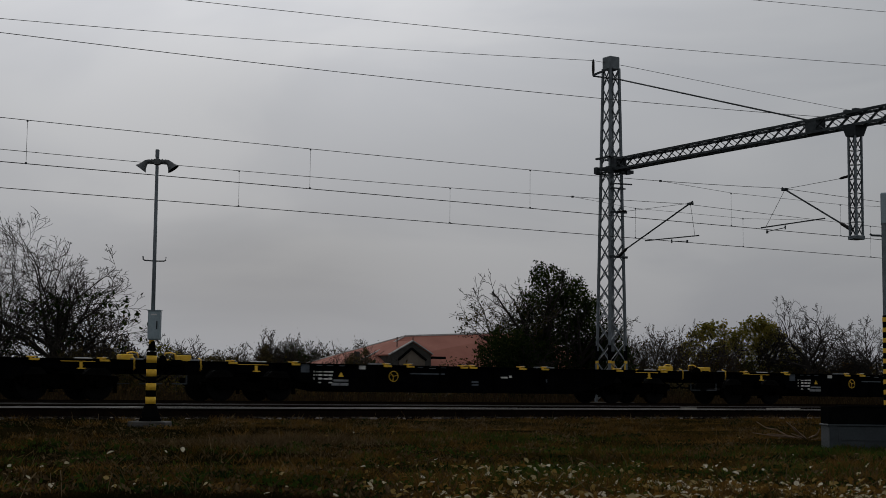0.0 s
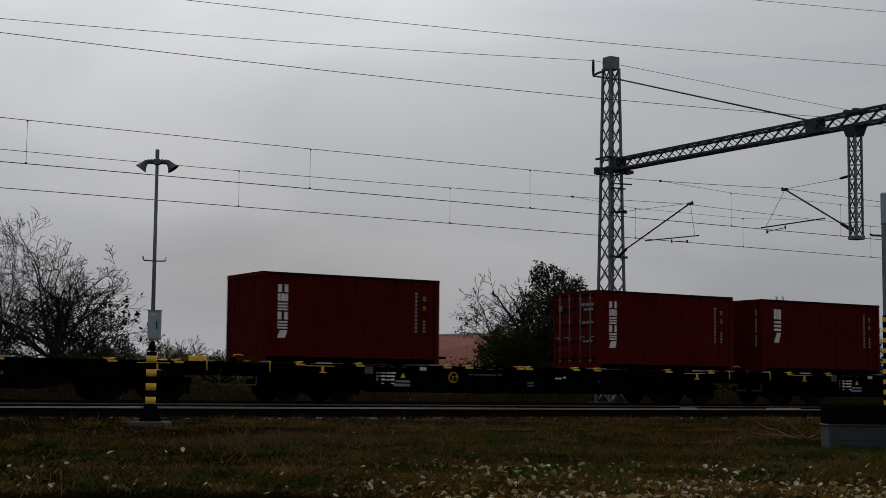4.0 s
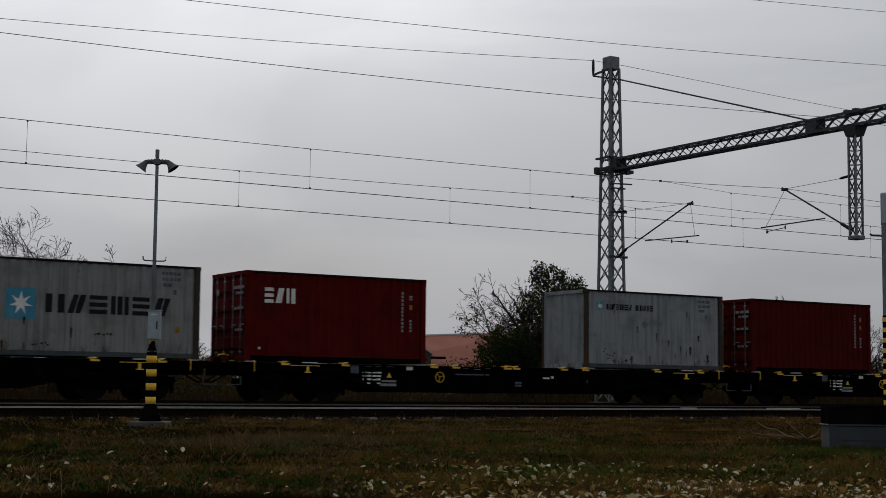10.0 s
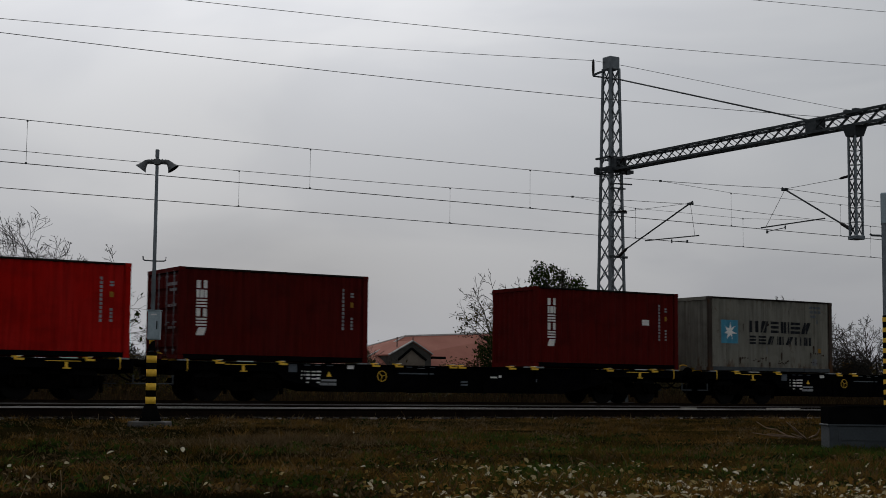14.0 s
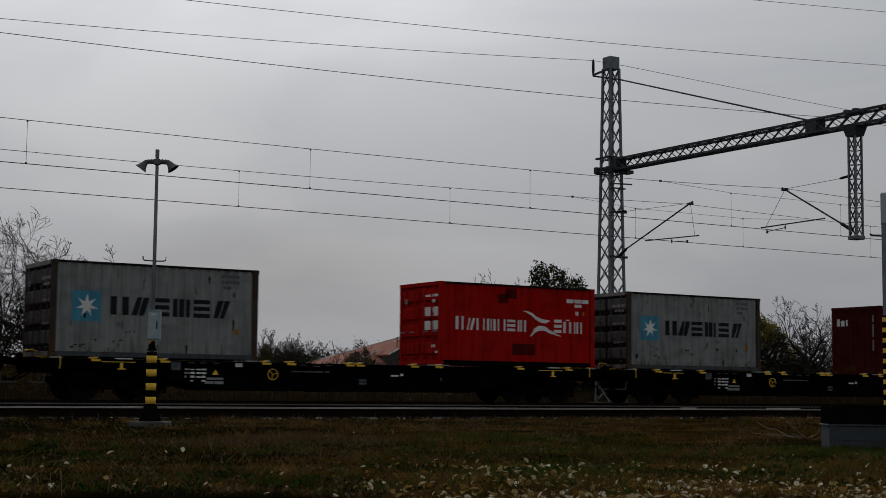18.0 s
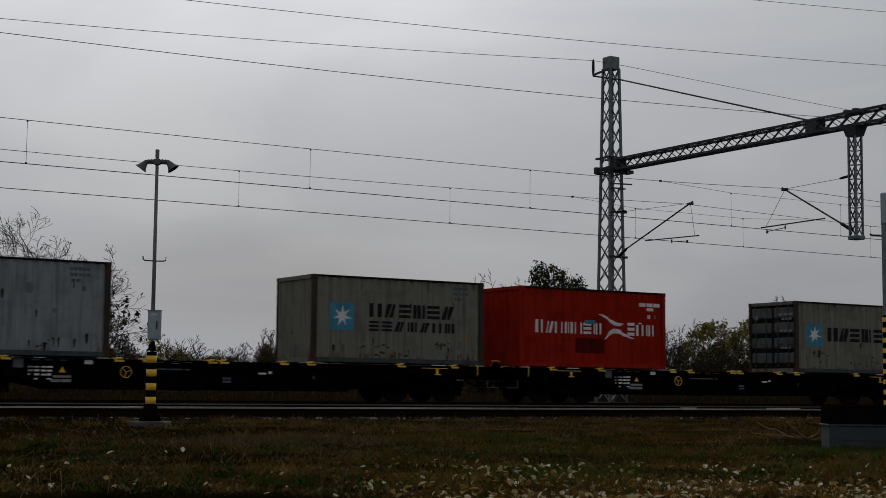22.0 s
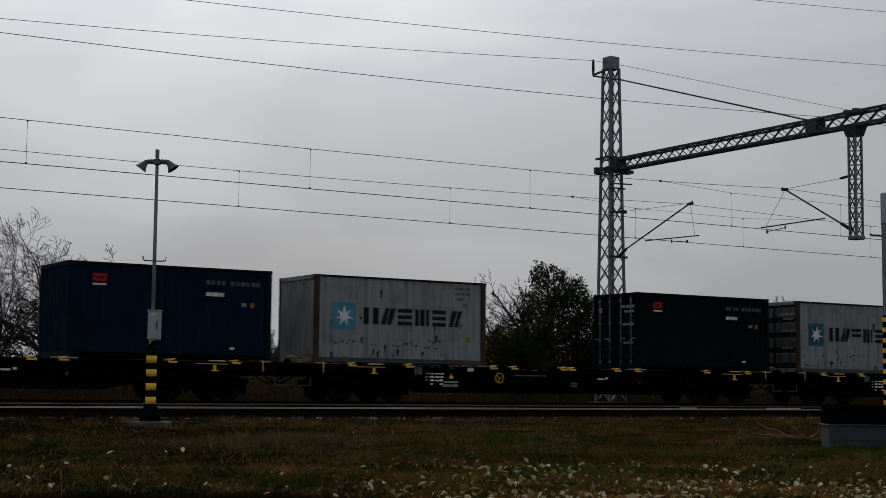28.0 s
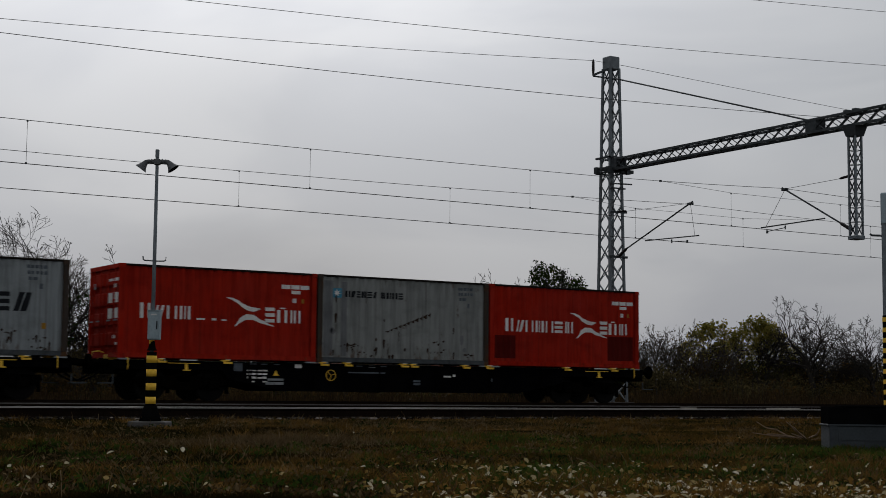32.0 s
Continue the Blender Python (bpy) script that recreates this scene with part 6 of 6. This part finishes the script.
G = "weathered grey 20-foot container with a light blue star panel"
GL = "pale grey rust-stained 20-foot container with small dark lettering"
HS = "orange-red 20-foot container with white bird emblem"
BR = "brown-red 20-foot container with a white column of lettering"
DARK_PATCH = lambda q: ("repaint_patch", [rect(*q)], "maroon")
LOAD = [
    (-1, 0, "brown", False, column_marks(), BR), (-1, 2, "maroon", True, column_marks(), BR),
    (0, 0, "brown", False, column_marks("dzv", 0.63, 0.33, 1.05, 2.24, True), BR), (0, 2, "maroon", False, column_marks("dzv", 0.63, 0.33, 1.05, 2.24, True), BR),
    (1, 0, "slate", True, side_numbers(), "dark slate-blue 20-foot container"), (1, 2, "grey", False, star_marks() + dents(1, 2), G),
    (2, 0, "maroon", True, block_marks(), "dark red 20-foot container with a short white emblem"), (2, 2, "silver", False, small_star_marks() + dents(2, 6), GL),
    (3, 0, "brown", True, side_numbers(), "plain brown-red 20-foot container"), (3, 2, "red", True, block_marks(), "bright red 20-foot container with a short white emblem"),
    (4, 0, "brown", True, column_marks(), BR), (4, 2, "maroon", False, column_marks() + [("label_patch", [rect(4.50, 1.47, 4.80, 1.66)], "white_mark")], BR),
    (5, 0, "dull", False, star_marks("blue_mark", 0.62, True) + dents(3, 6), "dirty grey 20-foot container with blue star and two lettering rows"), (5, 2, "orange", True, bird_marks(), HS),
    (6, 0, "grey", True, star_marks() + dents(4, 4), G), (6, 2, "red", True, bird_marks() + [DARK_PATCH((2.2, 2.0, 2.6, 2.28)), DARK_PATCH((2.5, 2.15, 2.92, 2.47)), DARK_PATCH((2.76, 0.36, 3.68, 0.72))], "bright red 20-foot container with bird emblem and dark patches"),
    (7, 0, "grey", True, star_marks() + dents(5, 5), G), (7, 2, "rusty", False, column_marks("dzv", 0.58, 0.33, 1.05, 2.24, True), "rust-brown 20-foot container with a white column of lettering"),
    (8, 0, "silver", False, small_star_marks() + dents(6, 8), GL), (8, 2, "dull", False, star_marks("blue_mark", 0.62, True) + dents(7, 6), "dirty grey 20-foot container with blue star and two lettering rows"),
    (9, 0, "orange", False, bird_marks() + [DARK_PATCH((2.25, 0.48, 3.45, 0.97)), ("label_patch", [rect(2.63, 1.44, 3.03, 1.57)], "blue_mark")], HS), (9, 2, "dull", True, star_marks() + dents(8, 6), G),
    (10, 0, "grey", True, star_marks("blue_mark", 0.62, False, True) + dents(9, 7), G), (10, 2, "silver", False, small_star_marks() + dents(10, 8), GL),
    (11, 0, "silver", False, small_star_marks() + dents(11, 8), GL), (11, 2, "navy", False, red_label_marks(), "dark blue 20-foot container with a small red label"),
    (12, 0, "silver", False, star_marks() + dents(12, 9), G), (12, 2, "ink", True, red_label_marks(), "blue-black 20-foot container with a small red label"),
    (13, 0, "silver", True, star_marks("teal_mark", 0.62, False, True) + dents(13, 9), "weathered grey 20-foot container with a teal star panel"), (13, 1, "steel", False, two_tone_marks() + dents(14, 3), "dull blue-grey 20-foot container with a navy and orange panel"),
    (13, 2, "silver", False, star_marks("blue_mark", 0.42, False, False, 5.07) + [("black_patch", [rect(1.14, 0.96, 1.50, 1.77)], "black_mark")] + dents(15, 7), G),
    (14, 0, "orange", True, bird_marks(True), HS), (14, 1, "grey", False, small_star_marks() + dents(16, 9) + [("grime_patch", [rect(0.20, 0.2, 0.50, 2.42), rect(0.78, 0.2, 0.98, 2.40)], "stain"), ("rust_scrape", [[(2.3 + 0.15 * k, 0.95 + 0.055 * k), (2.42 + 0.15 * k, 0.93 + 0.05 * k), (2.44 + 0.15 * k, 1.0 + 0.06 * k)] for k in range(11)], "old_rust")], "pale grey 20-foot container with dark stains and a long scrape"), (14, 2, "orange", False, bird_marks() + [DARK_PATCH((0.2, 0.25, 1.0, 0.98)), DARK_PATCH((4.75, 0.25, 5.8, 1.05))], HS),
]
BOXES = []
for n, slot, key, doors, marks, label in LOAD:
    BOXES.append((container(key, doors, marks, label), FIRST + PITCH * n + SLOT * slot, DECK))


# ---- container wagon ----
def build_wagon():
    t = tagged(new("container_wagon"), "black bogie flat wagon with yellow container locks", "flat wagon", "wagons of the train")
    L0, L1 = -0.08, 18.33
    for y0, y1 in ((0.02, 0.05), (WID - 0.05, WID - 0.02)):
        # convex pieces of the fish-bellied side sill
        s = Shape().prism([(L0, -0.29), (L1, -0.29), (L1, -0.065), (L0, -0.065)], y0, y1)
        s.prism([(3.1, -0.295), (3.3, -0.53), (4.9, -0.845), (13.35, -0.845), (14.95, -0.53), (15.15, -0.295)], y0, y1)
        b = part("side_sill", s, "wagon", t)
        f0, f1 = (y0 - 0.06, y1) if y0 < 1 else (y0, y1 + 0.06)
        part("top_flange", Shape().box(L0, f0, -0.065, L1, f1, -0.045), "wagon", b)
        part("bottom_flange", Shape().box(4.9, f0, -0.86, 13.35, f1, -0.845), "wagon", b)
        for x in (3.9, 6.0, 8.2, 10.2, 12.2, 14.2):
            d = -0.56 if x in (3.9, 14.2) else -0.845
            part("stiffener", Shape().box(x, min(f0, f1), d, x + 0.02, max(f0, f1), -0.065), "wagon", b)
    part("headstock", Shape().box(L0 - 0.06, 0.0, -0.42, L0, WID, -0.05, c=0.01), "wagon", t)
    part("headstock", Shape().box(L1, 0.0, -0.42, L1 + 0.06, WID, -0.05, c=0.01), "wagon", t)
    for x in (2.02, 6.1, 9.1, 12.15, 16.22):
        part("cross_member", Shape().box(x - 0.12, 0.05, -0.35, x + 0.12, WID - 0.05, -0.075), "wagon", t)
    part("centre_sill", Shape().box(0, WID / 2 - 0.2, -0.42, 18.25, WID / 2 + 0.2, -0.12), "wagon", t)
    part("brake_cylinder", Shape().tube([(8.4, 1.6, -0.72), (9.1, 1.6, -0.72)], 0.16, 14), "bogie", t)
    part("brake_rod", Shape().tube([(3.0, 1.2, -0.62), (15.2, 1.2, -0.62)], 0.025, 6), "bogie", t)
    # locks
    lock = Shape().box(-0.15, -0.10, -0.036, 0.07, 0.05, -0.002, c=0.006).box(-0.10, -0.115, -0.112, 0.16, -0.05, -0.058, c=0.008).box(-0.10, -0.085, -0.06, -0.03, 0.0, -0.03)
    lock = lock.mesh("container_lock", "yellow")
    # white plate that paints the highlight on top of a near-side lock
    highlight_plate = Shape().box(-0.02, -0.085, -0.004, 0.12, 0.02, 0.010, c=0.004).mesh("wear_plate", "white_mark")
    for x in (1.22, 3.20, 6.28, 7.08, 9.02, 9.36, 11.25, 12.12, 15.18, 17.10):
        for y, a in ((0, 0), (WID, math.pi)):
            ob = part("container_lock", lock, "yellow", t, "yellow folding container lock")
            ob.location, ob.rotation_euler.z = (x, y, 0), a
            if y == 0:
                part("wear_plate", highlight_plate, "white_mark", ob, "pale plate painted as the lock's lit top")
    cone = Shape().box(-0.16, -0.05, -0.045, 0.16, 0.09, -0.002, c=0.006).mesh("seat_plate", "grey_mark")
    for x in (0.18, 5.88, 6.28, 11.98, 12.38, 18.07):
        for y, a in ((0, 0), (WID, math.pi)):
            ob = part("seat_plate", cone, "white_mark", t, "pale worn seat plate")
            ob.location, ob.rotation_euler.z = (x, y, 0), a
    # handrails, levers and marks on both sides
    for y, s in ((0.0, -1), (WID, 1)):
        for x in (1.42, 15.92):
            part("lever_rail", Shape().box(x, y + s * 0.075, -0.125, x + 0.95, y + s * 0.055, -0.107), "yellow", t)
            part("folded_lock", Shape().box(x + 0.38, min(y + s * 0.02, y + s * 0.10), -0.044, x + 0.86, max(y + s * 0.02, y + s * 0.10), -0.014, c=0.008), "white_mark", t, "pale folded lock plate")
            lv = Shape().box(x + 0.52, y + s * 0.08, -0.30, x + 0.60, y + s * 0.06, -0.14).box(x + 0.46, y + s * 0.08, -0.32, x + 0.68, y + s * 0.06, -0.29)
            part("brake_lever", lv, "yellow", t)
        wx = 6.50 if s < 0 else 11.75
        rim = Shape().tube([(wx + 0.155 * math.cos(a), y + s * 0.11, -0.385 + 0.155 * math.sin(a)) for a in np.linspace(0, 2 * math.pi, 21)], 0.011, 6, False)
        w = part("handwheel", rim, "yellow", t, "yellow brake handwheel", smooth=True)
        for a in (0.3, 2.4, 4.5):
            part("spoke", Shape().bar((wx, y + s * 0.11, -0.385), (wx + 0.15 * math.cos(a), y + s * 0.11, -0.385 + 0.15 * math.sin(a)), 0.014), "yellow", w)
        q = lambda x0, z0, x1, z1: Shape().box(x0, min(y + s * 0.001, y - s * 0.02) if s > 0 else y + 0.013, z0, x1, max(y + s * 0.001, y - s * 0.02) if s > 0 else y + 0.02, z1)
        part("data_plate", q(3.45, -0.31, 3.72, -0.07), "dim_mark", t, "dirty grey data plate")
        part("data_plate", q(5.38, -0.19, 5.60, -0.08), "white_mark", t, "pale data plate")
        rr = random.Random(3)
        for k in range(4):
            for x in (3.86, 4.02, 4.20, 4.36):
                if rr.random() < 0.85:
                    wdt = rr.uniform(0.08, 0.15)
                    z = -0.30 - 0.105 * k
                    part("marking_bar", q(x, z, x + wdt, z + rr.uniform(0.03, 0.06)), "white_mark", t)
        part("marking_bar", q(4.52, -0.56, 5.02, -0.50), "grey_mark", t)
        for x in (4.46, 4.75):
            part("marking_frame", q(x, -0.68, x + 0.27, -0.60), "grey_mark", t)
        tri = Shape().add([(4.68, y + s * 0.004 + (0.012 if s < 0 else 0), -0.42), (4.86, y + s * 0.004 + (0.012 if s < 0 else 0), -0.42), (4.77, y + s * 0.004 + (0.012 if s < 0 else 0), -0.27)], [(0, 1, 2)])
        part("warning_triangle", tri, "yellow", t)
        part("marking_strip", q(7.15, -0.31, 8.40, -0.27), "dim_mark", t)
        for x in (3.95, 4.30, 4.70, 7.42, 8.25):
            part("marking_bar", q(x, -0.11, x + 0.2, -0.08), "dim_mark", t)
        fr = q(7.84, -0.13, 8.08, -0.115)
        fr.v += q(7.84, -0.075, 8.08, -0.06).v
        fr.f += [tuple(i + 8 for i in f) for f in fr.f]
        part("marking_frame", fr, "grey_mark", t)
        part("marking_bar", q(9.40, -0.55, 9.65, -0.49), "dim_mark", t)
        part("marking_bar", q(9.40, -0.64, 9.65, -0.58), "dim_mark", t)
        part("marking_bar", q(10.5, -0.39, 10.75, -0.34), "white_mark", t)
        part("marking_bar", q(10.82, -0.37, 10.92, -0.30), "white_mark", t)
        part("marking_bar", q(12.2, -0.50, 12.30, -0.40), "dim_mark", t)
    # ends: yellow stops, handles, steps, buffers, hook, hoses
    for x, d in ((0.0, -1), (18.25, 1)):
        part("end_stop", Shape().box(min(x, x - d * 0.34), 0.75, -0.07, max(x, x - d * 0.34), 1.15, 0.125, c=0.02), "yellow", t, "yellow end stop")
        hp = [(x - d * 0.05, 1.2, 0.0), (x - d * 0.02, 1.2, 0.17), (x + d * 0.1, 1.2, 0.20), (x + d * 0.28, 1.2, 0.18), (x + d * 0.32, 1.2, 0.0)]
        part("end_handle", Shape().tube(hp, 0.022, 8), "yellow", t, smooth=True)
        for y, s in ((0.0, -1), (WID, 1)):
            hb = [(x - d * 0.28, y + s * 0.03, -0.32), (x - d * 0.28, y + s * 0.07, -0.28), (x - d * 0.28, y + s * 0.07, -0.02), (x - d * 0.28, y - s * 0.1, 0.03)]
            part("corner_handle", Shape().tube(hb, 0.020, 8), "yellow", t, smooth=True)
            st = Shape().bar((x + d * 0.12, y + s * 0.02, -0.45), (x + d * 0.12, y + s * 0.02, -0.70), 0.03).bar((x + d * 0.12, y + s * 0.02, -0.685), (x + d * 0.55, y + s * 0.02, -0.685), 0.035)
            part("foot_step", st, "dark_zinc", t, "bent steel shunter's step")
            by = WID / 2 + (0.875 if s > 0 else -0.875)
            bf = Shape().tube([(x + d * 0.13, by, -0.115), (x + d * 0.40, by, -0.115)], 0.10, 14).tube([(x + d * 0.40, by, -0.115), (x + d * 0.64, by, -0.115)], 0.075, 14)
            b = part("buffer", bf, "bogie", t, smooth=True)
            part("buffer_head", Shape().tube([(x + d * 0.64, by, -0.115), (x + d * 0.68, by, -0.115)], [0.20, 0.22], 20), "bogie", b, smooth=True)
            part("brake_hose", Shape().tube([(x + d * 0.1, WID / 2 + s * 0.3, -0.3), (x + d * 0.35, WID / 2 + s * 0.32, -0.5), (x + d * 0.6, WID / 2 + s * 0.28, -0.62), (x + d * 0.69, WID / 2 + s * 0.2, -0.6)], 0.025, 8), "black_paint", t, smooth=True)
        part("coupling_hook", Shape().box(min(x, x + d * 0.45), WID / 2 - 0.05, -0.2, max(x, x + d * 0.45), WID / 2 + 0.05, -0.06, c=0.015), "bogie", t)
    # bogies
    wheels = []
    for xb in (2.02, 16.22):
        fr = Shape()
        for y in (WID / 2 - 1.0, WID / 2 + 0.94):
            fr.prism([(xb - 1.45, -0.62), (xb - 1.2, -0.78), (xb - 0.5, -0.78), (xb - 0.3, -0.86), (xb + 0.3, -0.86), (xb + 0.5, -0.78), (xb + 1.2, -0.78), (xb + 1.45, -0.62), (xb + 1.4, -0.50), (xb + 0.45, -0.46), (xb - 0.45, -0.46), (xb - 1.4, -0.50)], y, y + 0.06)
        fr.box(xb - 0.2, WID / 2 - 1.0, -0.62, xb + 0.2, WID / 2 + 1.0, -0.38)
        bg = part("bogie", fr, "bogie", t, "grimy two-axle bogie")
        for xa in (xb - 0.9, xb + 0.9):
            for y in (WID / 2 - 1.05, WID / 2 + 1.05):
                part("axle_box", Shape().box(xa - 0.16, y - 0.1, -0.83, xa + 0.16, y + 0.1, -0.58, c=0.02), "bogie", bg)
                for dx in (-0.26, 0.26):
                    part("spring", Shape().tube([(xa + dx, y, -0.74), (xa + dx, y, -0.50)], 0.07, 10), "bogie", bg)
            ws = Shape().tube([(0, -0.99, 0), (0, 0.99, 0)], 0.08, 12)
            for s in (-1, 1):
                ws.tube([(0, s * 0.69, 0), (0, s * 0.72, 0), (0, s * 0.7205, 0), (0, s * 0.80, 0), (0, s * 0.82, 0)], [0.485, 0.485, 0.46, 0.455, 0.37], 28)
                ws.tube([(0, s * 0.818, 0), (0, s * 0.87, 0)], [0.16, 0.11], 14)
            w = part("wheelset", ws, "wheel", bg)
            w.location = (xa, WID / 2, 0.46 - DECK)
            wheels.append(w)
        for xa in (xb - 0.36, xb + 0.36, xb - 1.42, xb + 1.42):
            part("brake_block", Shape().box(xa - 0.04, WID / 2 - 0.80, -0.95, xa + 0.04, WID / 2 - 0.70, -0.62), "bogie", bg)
    return t, wheels


WAGON, WHEELS = build_wagon()


def build_tail_board():
    """The plate that marks the end of the train, on a bracket at the last headstock."""
    t = tagged(new("tail_board"), "narrow dark tail board with pale edges on the last wagon", "tail board")
    part("bracket", Shape().box(18.385, 0.28, -0.30, 18.41, 0.32, 0.16, c=0.004), "wagon", t)
    part("plate", Shape().box(18.36, 0.20, 0.16, 18.385, 0.40, 0.74, c=0.006), "old_rust", t)
    part("upper_edge", Shape().box(18.352, 0.19, 0.74, 18.393, 0.41, 0.775, c=0.004), "grey_mark", t, "pale upper edge")
    part("lower_edge", Shape().box(18.352, 0.19, 0.125, 18.393, 0.41, 0.16, c=0.004), "yellow", t, "yellow lower edge")
    return t


BOXES.append((build_tail_board(), FIRST + PITCH * 14, DECK))


def motions():
    rows = [0.5 * k for k in range(65)]
    # the wheels of the first wagon roll; its copies take over their keys
    turn = [(32.0 * k / 520, -run(32.0 * k / 520) / 0.46) for k in range(521)]
    for w in WHEELS:
        x, y, z = w.location
        walk(w, [(t, Matrix.Translation((x, y, z)) @ Matrix.Rotation(a, 4, "Y")) for t, a in turn])
    wagons = [(WAGON, -4)] + [(copy_thing(WAGON, pose(0, 0, DECK)), n) for n in range(-3, 15)]
    for ob, n in wagons:
        x = FIRST + PITCH * n
        walk(ob, [(t, pose(x - run(t), 0, DECK)) for t in rows])
    for ob, x, z in BOXES:
        walk(ob, [(t, pose(x - run(t), 0, z)) for t in rows])


sleepers()
motions()
